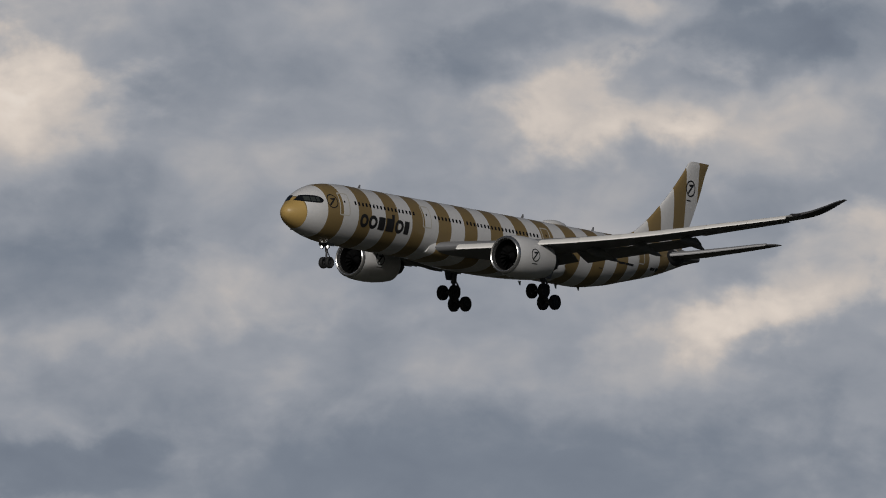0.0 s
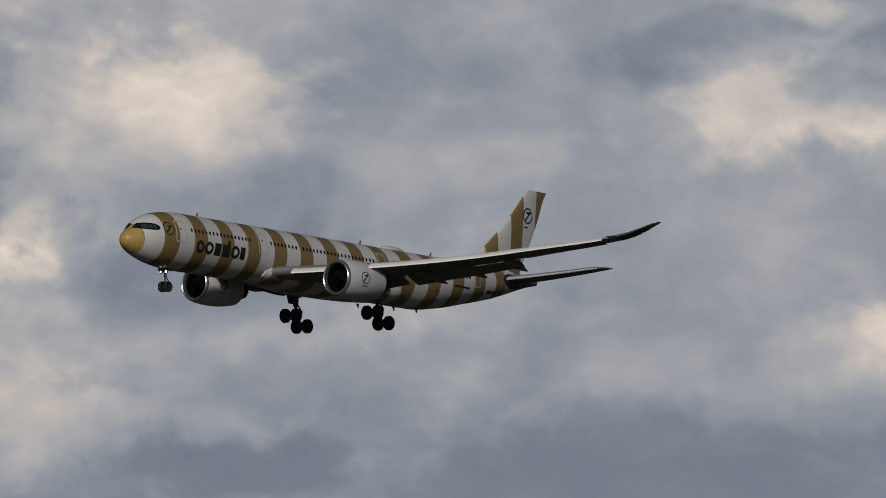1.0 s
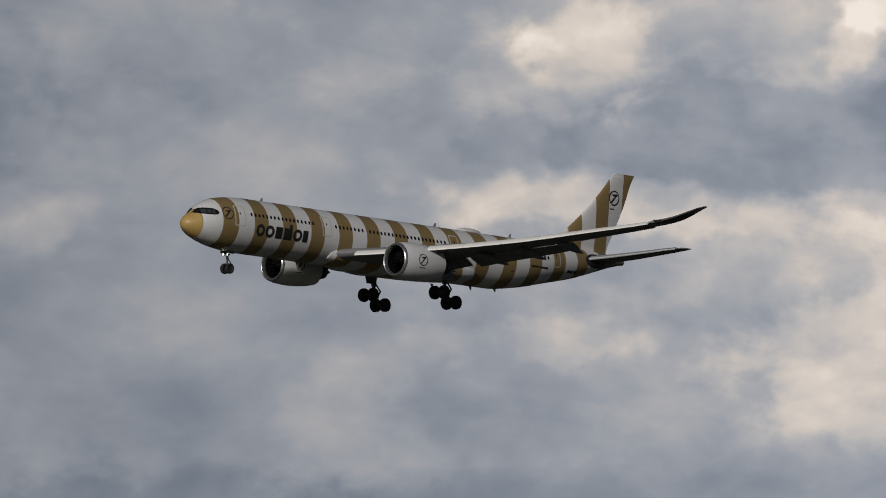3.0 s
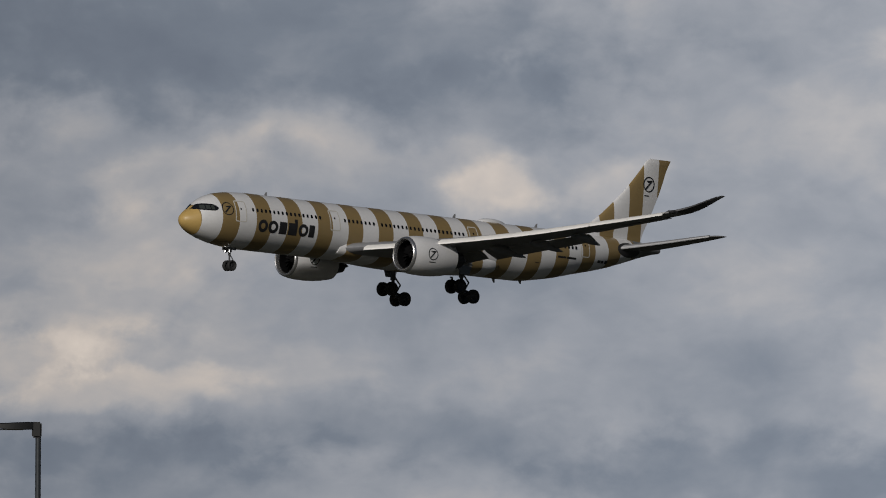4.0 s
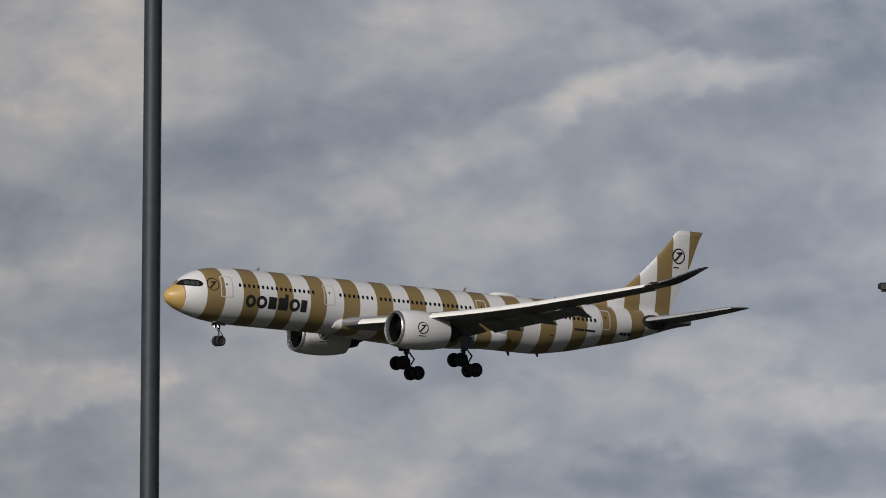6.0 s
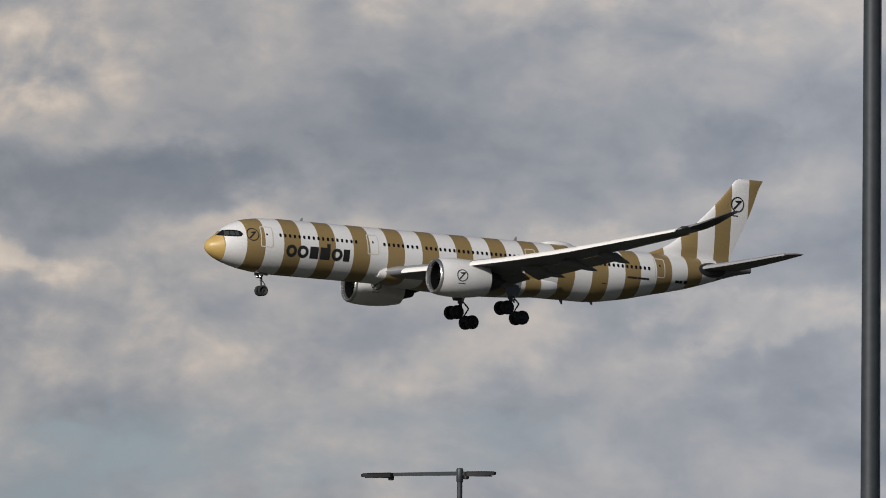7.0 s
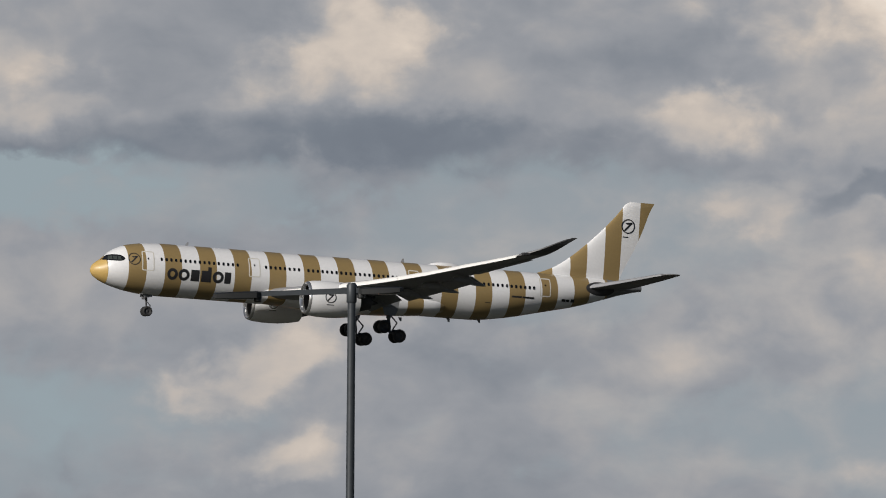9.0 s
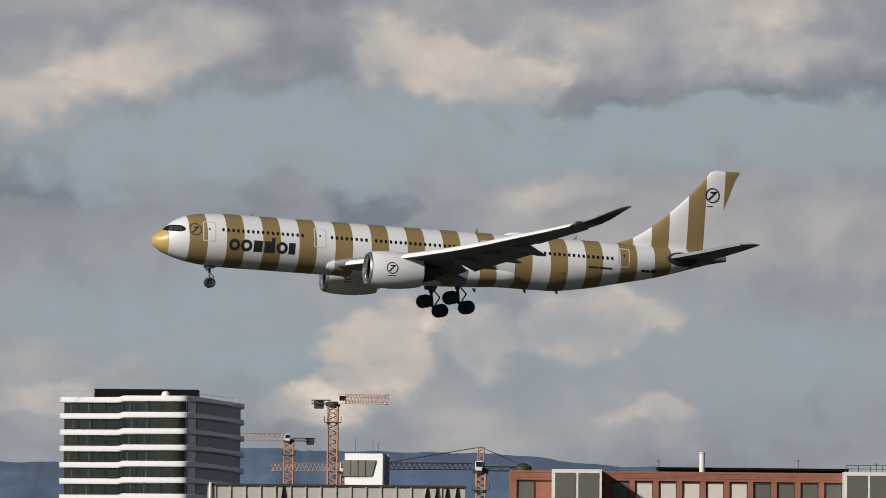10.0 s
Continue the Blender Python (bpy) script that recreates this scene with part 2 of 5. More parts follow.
    l.new(curl.outputs["Fac"], cs.inputs[0]), l.new(cs.outputs[0], cm.inputs[0]), l.new(mr.outputs[0], cm.inputs[2])
    total = cm.outputs[0]
    total = patches(CLOUDS, total)
    ramp = n.new("ShaderNodeValToRGB")
    half = n.new("ShaderNodeMath")
    half.operation = "MULTIPLY_ADD"
    half.inputs[1].default_value, half.inputs[2].default_value = 0.29, 0.455
    l.new(total, half.inputs[0]), l.new(half.outputs[0], ramp.inputs[0])
    cr = ramp.color_ramp
    cr.elements[0].position, cr.elements[0].color = 0.0, srgb(110, 118, 131)
    cr.elements[1].position, cr.elements[1].color = 1.0, srgb(232, 222, 212)
    for pos, c in ((0.215, (120, 128, 140)), (0.347, (134, 140, 150)), (0.48, (149, 153, 161)), (0.629, (171, 170, 172)), (0.76, (195, 187, 181)), (0.88, (215, 204, 194))):
        cr.elements.new(pos).color = srgb(*c)
    none = n.new("ShaderNodeValue")
    none.outputs[0].default_value = 0.0
    clear = patches(CLEAR, none.outputs[0])
    cl = n.new("ShaderNodeMath")
    cl.operation, cl.use_clamp = "MULTIPLY", True
    inv = n.new("ShaderNodeMapRange")
    inv.inputs["From Min"].default_value, inv.inputs["From Max"].default_value = 0.69, 0.355
    l.new(half.outputs[0], inv.inputs["Value"])
    l.new(clear, cl.inputs[0]), l.new(inv.outputs[0], cl.inputs[1])
    mix = n.new("ShaderNodeMix")
    mix.data_type = "RGBA"
    mix.inputs["B"].default_value = srgb(148, 162, 171)
    l.new(cl.outputs[0], mix.inputs["Factor"]), l.new(ramp.outputs[0], mix.inputs["A"])
    # warmer cloud towards the low bearings
    east, warm = n.new("ShaderNodeMapRange"), n.new("ShaderNodeMix")
    split = n.new("ShaderNodeSeparateXYZ")
    l.new(uv.outputs[0], split.inputs[0]), l.new(split.outputs["X"], east.inputs["Value"])
    east.inputs["From Min"].default_value, east.inputs["From Max"].default_value = 32.0, 26.0
    warm.data_type, warm.blend_type = "RGBA", "MULTIPLY"
    warm.inputs["B"].default_value = (1.02, 1.0, 0.968, 1)
    l.new(east.outputs[0], warm.inputs["Factor"]), l.new(mix.outputs["Result"], warm.inputs["A"])
    l.new(warm.outputs["Result"], em.inputs[0])
    # sky glow raised towards the first bearings to cancel the lowered exposure
    sep, rise, power = n.new("ShaderNodeSeparateXYZ"), n.new("ShaderNodeMapRange"), n.new("ShaderNodeMath")
    l.new(uv.outputs[0], sep.inputs[0]), l.new(sep.outputs["X"], rise.inputs["Value"])
    rise.interpolation_type = "SMOOTHSTEP"
    for key, value in (("From Min", OPEN[0]), ("From Max", DIM[0]), ("To Min", -OPEN[1]), ("To Max", -DIM[1])):
        rise.inputs[key].default_value = value
    power.operation = "POWER"
    power.inputs[0].default_value = 2.0
    l.new(rise.outputs[0], power.inputs[1]), l.new(power.outputs[0], em.inputs[1])
    return m


# patches of lit and shaded cloud: bearing, height, half width, half height and slant in degrees, lightness, softness of the edge
CLOUDS = []
CLOUDS.extend((
    (53.89, 4.92, 0.76, 0.51, 1, -0.47, 0.80),
    (53.59, 3.33, 1.01, 0.46, 29, 0.85, 0.70),
    (53.30, 4.28, 1.35, 0.46, 1, 0.51, 0.80),
    (53.15, 4.77, 1.10, 0.38, 23, -0.90, 0.60),
    (52.89, 2.94, 1.14, 0.38, 19, 0.55, 0.80),
    (52.44, 5.06, 0.38, 0.15, 1, 0.51, 0.70),
    (52.42, 4.48, 1.10, 0.51, 11, 0.81, 0.70),
    (51.81, 4.82, 0.93, 0.34, 11, -0.71, 0.70),
    (51.37, 4.25, 1.35, 0.46, 1, 0.30, 1.10),
    (51.33, 2.07, 5.48, 0.72, 1, -0.81, 0.90),
    (50.08, 3.21, 2.02, 0.46, 15, 0.42, 1.00),
    (49.89, 4.58, 1.39, 0.51, 1, -0.43, 1.00),
    (49.46, 2.61, 1.26, 0.34, 1, -0.19, 1.00),
))
CLOUDS.extend((
    (49.07, 4.07, 0.93, 0.80, 2, 0.09, 0.80),
    (49.02, 4.04, 1.26, 0.63, 1, -0.28, 1.10),
    (48.91, 4.32, 0.72, 0.38, 1, 0.21, 0.90),
    (48.78, 3.62, 1.60, 0.84, 1, -0.71, 1.00),
    (48.71, 4.55, 1.52, 0.63, 2, 0.42, 1.10),
    (48.67, 3.25, 1.39, 0.51, 2, -0.71, 0.70),
    (48.29, 4.30, 1.39, 0.67, 2, 0.47, 0.50),
    (48.08, 1.94, 1.81, 0.38, 10, -0.71, 0.70),
    (47.61, 3.49, 0.34, 0.27, 42, 0.55, 0.70),
    (47.46, 2.52, 1.10, 0.46, 2, 0.34, 0.90),
    (47.13, 4.33, 0.97, 0.84, 17, -0.57, 0.55),
    (46.70, 3.36, 1.43, 0.17, 0, 0.51, 0.60),
    (46.64, 3.65, 4.43, 3.58, 2, 0.81, 1.20),
))
CLOUDS.extend((
    (46.45, 4.63, 0.51, 0.25, 12, 1.02, 0.70),
    (46.34, 2.45, 1.10, 0.59, 2, 0.51, 0.50),
    (46.18, 4.36, 0.34, 0.17, 32, 0.68, 0.70),
    (45.71, 3.77, 2.36, 0.55, -3, -0.90, 0.50),
    (45.44, 4.36, 0.72, 0.38, 2, -0.28, 1.00),
    (45.42, 1.62, 3.79, 0.30, 2, -0.57, 0.90),
    (44.70, 3.37, 1.60, 0.20, -1, 0.64, 0.55),
    (44.60, 4.33, 0.67, 0.51, 32, 0.72, 0.55),
    (44.51, 2.54, 0.63, 0.25, 2, 0.38, 0.60),
    (44.30, 3.73, 1.05, 0.84, 2, 0.26, 1.10),
    (44.28, 2.08, 1.39, 0.46, 2, -0.38, 1.00),
    (44.01, 4.14, 0.46, 0.59, 2, 0.42, 0.70),
    (43.99, 3.68, 0.59, 0.30, 2, -0.47, 0.60),
))
CLOUDS.extend((
    (43.31, 2.42, 0.84, 0.25, 20, 0.42, 0.80),
    (42.53, 3.82, 1.14, 1.10, 0, 0.30, 1.10),
    (42.09, 1.43, 1.90, 0.38, 0, -0.62, 0.80),
    (41.73, 2.62, 1.77, 0.72, 0, 0.17, 1.10),
    (41.21, 2.26, 3.37, 2.11, 0, -0.28, 1.20),
    (41.03, 3.14, 0.55, 0.27, 15, 0.59, 0.80),
    (40.36, 3.70, 0.93, 0.46, 0, -0.57, 0.70),
    (40.36, 3.21, 0.40, 0.30, 0, 0.77, 0.80),
    (39.63, 1.66, 2.61, 0.30, 0, -0.43, 0.90),
    (39.62, 3.45, 1.10, 0.38, 0, 0.26, 0.80),
    (39.02, 4.12, 3.16, 0.72, 0, -0.76, 0.80),
    (38.50, 3.27, 0.97, 0.27, 15, 0.51, 0.70),
    (38.22, 2.39, 1.52, 0.46, 8, 0.30, 1.00),
))
CLOUDS.extend((
    (38.12, 1.93, 1.10, 0.21, 3, 0.59, 0.65),
    (38.05, 1.48, 1.69, 0.30, 0, -0.47, 0.80),
    (38.04, 2.64, 1.10, 0.55, 20, 0.42, 0.70),
    (37.38, 2.09, 1.39, 0.30, 10, 0.51, 0.70),
    (37.02, 4.15, 3.16, 0.97, 0, -0.47, 1.00),
    (36.15, 1.58, 4.00, 0.30, 0, -0.52, 0.80),
    (35.65, 3.79, 1.10, 0.25, 15, 0.26, 0.90),
    (35.09, 2.02, 1.26, 0.19, 2, 0.47, 0.70),
    (34.60, 4.14, 1.18, 0.34, 15, 0.30, 1.00),
    (34.44, 3.28, 2.11, 2.11, 0, -0.43, 1.20),
    (34.43, 4.34, 1.56, 0.30, 0, -0.43, 0.90),
    (34.23, 2.33, 0.63, 0.27, 10, 0.51, 0.60),
    (33.84, 3.98, 1.10, 0.21, 12, 0.59, 0.70),
))
CLOUDS.extend((
    (33.68, 1.56, 1.05, 0.25, 0, -0.33, 0.80),
    (32.82, 3.64, 0.93, 0.19, 22, 0.42, 0.70),
    (32.37, 2.95, 0.67, 0.30, 0, 0.21, 0.90),
    (32.34, 1.76, 1.14, 0.38, 25, 0.42, 0.55),
    (32.22, 4.29, 0.97, 0.34, 0, 0.38, 0.90),
    (32.12, 3.37, 0.72, 0.25, 10, 0.30, 0.80),
    (31.27, 3.61, 2.02, 0.42, 8, -0.52, 0.90),
    (30.93, 1.71, 1.01, 0.21, 0, 0.30, 0.90),
    (30.32, 4.13, 1.26, 0.72, 0, 0.34, 1.00),
    (30.23, 2.57, 1.26, 0.23, 0, -0.33, 0.80),
    (30.22, 3.43, 1.90, 2.53, 0, 0.26, 1.20),
    (30.02, 2.06, 0.89, 0.27, 0, 0.55, 0.65),
    (29.77, 3.11, 0.51, 0.34, 0, -0.52, 0.70),
))
CLOUDS.extend((
    (28.78, 2.61, 1.35, 0.25, 0, -0.19, 1.08),
    (28.53, 2.41, 1.10, 0.19, 0, 0.42, 0.78),
    (28.24, 4.01, 1.39, 0.30, 0, 0.51, 0.98),
    (28.22, 1.80, 0.93, 0.25, 15, 0.38, 0.78),
    (27.54, 3.09, 2.19, 0.72, 5, -0.71, 0.78),
    (27.37, 2.84, 3.58, 3.58, 0, 0.53, 1.28),
    (27.02, 2.59, 1.05, 0.17, 0, 0.42, 0.88),
    (26.66, 3.75, 1.26, 0.38, 0, -0.19, 1.08),
    (25.93, 1.87, 1.26, 0.38, 0, 0.17, 1.18),
    (25.15, 2.81, 2.70, 0.46, 3, -0.90, 0.63),
    (24.90, 3.30, 0.72, 0.25, 12, 0.38, 0.88),
    (24.56, 2.37, 1.60, 0.13, 0, 0.64, 0.68),
    (24.28, 2.94, 4.21, 2.95, 0, 0.61, 1.28),
))
CLOUDS.extend((
    (23.98, 3.64, 2.36, 0.51, 0, 0.85, 0.98),
    (23.72, 0.76, 1.48, 0.17, 0, 0.34, 0.88),
    (23.61, 1.57, 0.32, 0.18, 15, 0.51, 0.68),
    (23.18, 2.51, 0.72, 0.13, 18, -0.66, 0.63),
    (22.41, 2.44, 0.72, 0.23, 0, 0.42, 0.78),
    (22.24, 2.22, 2.11, 1.69, 0, 0.17, 1.28),
    (22.16, 2.93, 0.72, 0.27, 10, 0.38, 0.68),
    (22.01, 2.93, 0.63, 0.27, 10, 0.47, 0.68),
    (21.98, 3.35, 1.39, 0.30, 5, -0.19, 1.08),
    (21.89, 1.52, 0.72, 0.25, 0, 0.26, 0.98),
    (21.64, 1.17, 0.84, 0.25, 0, 0.17, 1.08),
    (21.38, 3.28, 0.84, 0.25, 0, -0.33, 0.98),
    (20.69, 1.59, 0.59, 0.21, 0, 0.30, 0.88),
))
CLOUDS.extend((
    (20.58, 2.78, 1.94, 0.25, -2, -0.52, 0.68),
    (19.87, 3.44, 0.84, 0.46, 20, 0.72, 0.78),
    (19.87, 3.26, 0.97, 0.42, 21, 0.72, 0.73),
    (19.51, 0.83, 0.36, 0.18, 16, 0.55, 0.63),
    (19.40, 0.88, 0.51, 0.15, 20, 0.38, 0.78),
    (19.39, 1.44, 0.93, 0.32, 15, 0.47, 0.68),
    (19.26, 1.36, 0.93, 0.27, 16, 0.47, 0.68),
    (19.24, 2.83, 2.19, 0.25, 4, -0.57, 0.68),
    (18.37, 2.02, 0.84, 0.21, 1, 0.13, 1.08),
    (18.10, 2.89, 0.72, 0.25, 1, 0.47, 0.78),
    (17.80, 2.99, 0.84, 0.30, 11, 0.42, 0.78),
    (17.30, 2.66, 1.69, 0.19, 3, -0.47, 0.78),
    (17.28, 0.55, 0.46, 0.17, 1, 0.38, 0.78),
))
CLOUDS.extend((
    (17.11, 0.72, 0.38, 0.10, 1, 0.55, 0.68),
    (16.98, 3.11, 1.60, 0.36, 6, 0.64, 0.78),
    (16.71, 1.26, 0.51, 0.32, 11, 0.68, 0.58),
    (16.46, 2.14, 0.63, 0.19, 16, 0.38, 0.73),
    (16.05, 1.15, 0.44, 0.25, 11, 0.72, 0.58),
    (15.82, 2.92, 0.89, 0.38, -7, 0.94, 0.58),
    (15.76, 2.96, 4.21, 1.48, 1, -0.24, 1.28),
    (15.34, 2.00, 0.30, 0.14, 1, -0.66, 0.58),
    (15.31, 1.09, 0.55, 0.42, 41, 0.81, 0.58),
    (14.86, 0.79, 0.63, 0.21, 9, 0.68, 0.63),
    (14.59, 2.54, 1.64, 0.36, -2, -0.71, 0.73),
    (14.42, 2.28, 0.34, 0.09, 31, -0.47, 0.68),
    (14.19, 1.15, 1.01, 0.15, 13, 0.38, 0.78),
))
CLOUDS.extend((
    (14.06, 3.19, 2.11, 0.17, 1, -0.28, 0.98),
    (13.96, 2.97, 0.80, 0.36, 11, 0.81, 0.63),
    (13.30, 2.20, 0.97, 0.21, 1, -0.66, 0.73),
    (13.24, 0.79, 0.51, 0.13, 11, 0.51, 0.68),
    (13.19, 2.62, 0.59, 0.25, 11, 0.51, 0.68),
))
CLEAR = (
    (14.77, 2.42, 2.46, 0.44, 0, 1.01, 0.55),
    (17.23, 2.48, 1.97, 0.30, 0, 1.05, 0.55),
    (14.43, 1.33, 2.46, 0.44, 0, 0.98, 0.55),
    (18.40, 2.48, 1.72, 0.30, 0, 0.60, 0.55),
    (21.21, 2.22, 1.97, 0.59, 0, 0.68, 0.55),
    (17.24, 1.04, 2.46, 0.59, 0, 0.60, 0.55),
    (24.12, 1.06, 3.44, 0.59, 0, 0.75, 0.55),
    (27.03, 1.26, 2.46, 0.39, 0, 0.60, 0.55),
    (13.90, 1.00, 2.20, 0.60, 0, 0.60, 0.55),
    (17.60, 1.20, 1.60, 0.50, 0, 0.50, 0.55),
)


SECTORS = (-25, 15, 19, 23, 27, 31, 35, 39, 43, 47, 51, 89)


def sky_backdrop():
    bm = bmesh.new()
    uv = bm.loops.layers.uv.new("bearing")
    az = [-25 + 2.0 * i for i in range(58)]
    el = [-0.6 + 0.95 * j for j in range(11)]
    v = [[bm.verts.new(EYE + FAR * Vector((math.sin(radians(a)) * math.cos(radians(e)), math.cos(radians(a)) * math.cos(radians(e)), math.sin(radians(e))))) for e in el] for a in az]
    for i in range(len(az) - 1):
        for j in range(len(el) - 1):
            f = bm.faces.new((v[i][j], v[i + 1][j], v[i + 1][j + 1], v[i][j + 1]))
            for lo, (a, e) in zip(f.loops, ((az[i], el[j]), (az[i + 1], el[j]), (az[i + 1], el[j + 1]), (az[i], el[j + 1]))):
                lo[uv].uv = (a, e)
            f.material_index = sum(az[i] >= b for b in SECTORS[1:-1])
    ob = part("backdrop", bm, [sky_material(a, b) for a, b in zip(SECTORS, SECTORS[1:])])
    return tagged(ob, "grey clouded evening sky with cream lit cloud edges", "sky", kind="structure")


sky_backdrop()


def ground():
    bm = bmesh.new()
    n = 96
    mid = bm.verts.new((0, 0, 0))
    rim = [bm.verts.new((FAR * math.sin(2 * math.pi * k / n), FAR * math.cos(2 * math.pi * k / n), 0)) for k in range(n)]
    for k in range(n):
        bm.faces.new((mid, rim[k], rim[(k + 1) % n]))
    ob = part("ground", bm, material("airfield_grass", (0.024, 0.025, 0.016), 0.9, 0, 0.05, 0.35, 0.3))
    tagged(ob, "dull green airfield grass reaching to the hills", "ground", kind="structure")


ground()


def bearing_point(a, dist, z):
    return Vector((dist * math.sin(radians(a)), dist * math.cos(radians(a)), z))


# ---- the aeroplane ----
plane = new("aeroplane")
plane.empty_display_size = 5
plane["aero"] = 1
tagged(plane, "white and gold striped twin-engine airliner with its wheels down", "aeroplane")

# from the nose: x, top, bottom, half width
BODY = (
    (0.0, -0.47, -0.51, 0.02), (0.05, -0.25, -0.74, 0.24), (0.2, 0.02, -1.0, 0.52), (0.5, 0.30, -1.26, 0.83), (1.0, 0.66, -1.57, 1.22),
    (1.5, 1.10, -1.80, 1.54), (2.0, 1.58, -1.99, 1.80), (3.0, 2.13, -2.28, 2.20), (4.0, 2.46, -2.50, 2.46),
    (6.0, 2.74, -2.74, 2.73), (8.0, 2.82, -2.82, 2.82), (43.0, 2.82, -2.82, 2.82), (47.0, 2.82, -2.35, 2.68), (51.0, 2.80, -1.50, 2.28),
    (55.0, 2.76, -0.60, 1.72), (58.0, 2.68, 0.30, 1.22), (60.2, 2.55, 1.02, 0.80), (62.0, 2.36, 1.48, 0.42), (62.75, 2.22, 1.62, 0.26))


def body_at(x):
    top, bottom, w = smooth_table(np.array([x]), BODY)[0]
    return (top + bottom) / 2, (top - bottom) / 2, w


def skin(x, z, side=-1, proud=0.0):
    """The point of the fuselage skin at station x and height z, and its outward normal."""
    c, h, w = body_at(x)
    s = max(-0.999, min(0.999, (z - c) / h))
    co = math.sqrt(1 - s * s)
    nrm = Vector((0, side * co / w, s / h)).normalized()
    return Vector((x, side * co * w, z)) + nrm * proud, nrm


def skin_patch(bm, outline, side=-1, proud=0.012):
    """A thin plate that follows the fuselage skin, from an outline of (x, z)."""
    top = [bm.verts.new(skin(x, z, side, proud)[0]) for x, z in outline]
    bm.faces.new(top)


def quad_on(bm, corners, surface, n=6):
    """A four-cornered plate, subdivided so that it follows a curved surface(a, b)."""
    (a0, b0), (a1, b1), (a2, b2), (a3, b3) = corners
    g = []
    for i in range(n + 1):
        u = i / n
        row = []
        for j in range(n + 1):
            v = j / n
            a = (1 - u) * ((1 - v) * a0 + v * a3) + u * ((1 - v) * a1 + v * a2)
            b = (1 - u) * ((1 - v) * b0 + v * b3) + u * ((1 - v) * b1 + v * b2)
            row.append(bm.verts.new(surface(a, b)))
        g.append(row)
    for i in range(n):
        for j in range(n):
            bm.faces.new((g[i][j], g[i + 1][j], g[i + 1][j + 1], g[i][j + 1]))


def skin_quad(bm, corners, side=-1, proud=0.014):
    quad_on(bm, corners, lambda x, z: skin(x, z, side, proud)[0])


def skin_strip(bm, path, width, side=-1, proud=0.012, closed=True):
    """A painted line along a path of (x, z) on the fuselage skin."""
    n = len(path)
    pts = []
    for i, (x, z) in enumerate(path):
        (x0, z0), (x1, z1) = (path[i - 1], path[(i + 1) % n]) if closed else (path[max(i - 1, 0)], path[min(i + 1, n - 1)])
        t = Vector((x1 - x0, z1 - z0)).normalized()
        o = Vector((-t.y, t.x)) * width / 2
        pts.append((bm.verts.new(skin(x + o.x, z + o.y, side, proud)[0]), bm.verts.new(skin(x - o.x, z - o.y, side, proud)[0])))
    for i in range(n if closed else n - 1):
        a, b = pts[i], pts[(i + 1) % n]
        bm.faces.new((a[0], b[0], b[1], a[1]))


def rounded(x0, z0, x1, z1, r, steps=4):
    out = []
    for cx, cz, a0 in ((x1 - r, z1 - r, 0), (x0 + r, z1 - r, 90), (x0 + r, z0 + r, 180), (x1 - r, z0 + r, 270)):
        for k in range(steps + 1):
            a = radians(a0 + 90 * k / steps)
            out.append((cx + r * math.cos(a), cz + r * math.sin(a)))
    # more points along the long edges, so that plates bend with the skin
    full = []
    for (xa, za), (xb, zb) in zip(out, out[1:] + out[:1]):
        m = max(1, int(abs(zb - za) / 0.25))
        full += [(xa + (xb - xa) * i / m, za + (zb - za) * i / m) for i in range(m)]
    return full


def fuselage():
    bm = bmesh.new()
    xs = np.concatenate([[0.0, 0.02, 0.06, 0.12, 0.2], np.arange(0.3, 8.0, 0.2), np.arange(8.0, 43.0, 1.0), np.arange(43.0, 62.8, 0.45), [62.75]])
    n = 56
    rings = []
    for x, (top, bottom, w) in zip(xs, smooth_table(xs, BODY)):
        c, h = (top + bottom) / 2, (top - bottom) / 2
        rings.append([(x, w * math.sin(2 * math.pi * k / n), c + h * math.cos(2 * math.pi * k / n)) for k in range(n)])
    loft(bm, rings)
    return part("fuselage", bm, PAINT, plane, "white and gold ringed paint")


body = fuselage()


def nose_cone():
    """The radome, in a brighter gold than the rings, a hair proud of the skin."""
    bm = bmesh.new()
    rings = []
    for x in (0.0, 0.02, 0.06, 0.12, 0.2, 0.3, 0.45, 0.6, 0.8, 1.0, 1.2, 1.44):
        ring = []
        for k in range(40):
            a = 2 * math.pi * k / 40
            c, h, w = body_at(x)
            xx = max(0.0, x - 0.07 * x * (c + h * math.cos(a)))
            c, h, w = body_at(xx)
            ring.append((xx - 0.006, (w + 0.008) * math.sin(a), c + (h + 0.008) * math.cos(a)))
        rings.append(ring)
    loft(bm, rings, True, False)
    part("nose_cone", bm, RADOME_GOLD, plane, "bright gold nose cone")


nose_cone()


def belly_fairing():
    bm = bmesh.new()
    rings = []
    for i in range(33):
        u = i / 32
        x = 18.6 + 20.8 * u
        swell = math.sin(math.pi * u) ** 0.6 if 0 < u < 1 else 0.0
        w, lo = 2.3 + 0.95 * swell, -2.45 - 0.72 * swell
        ring = []
        for k in range(28):
            a = 2 * math.pi * k / 28
            cx, cz = math.cos(a), math.sin(a)
            ring.append((x, w * math.copysign(abs(cx) ** 0.75, cx), -1.55 + math.copysign(abs(cz) ** 0.75, cz) * (abs(lo) - 1.55 if cz < 0 else 0.75)))
        rings.append(ring)
    loft(bm, rings)
    part("belly_fairing", bm, PAINT, plane, "striped fairing round the wing roots")


belly_fairing()


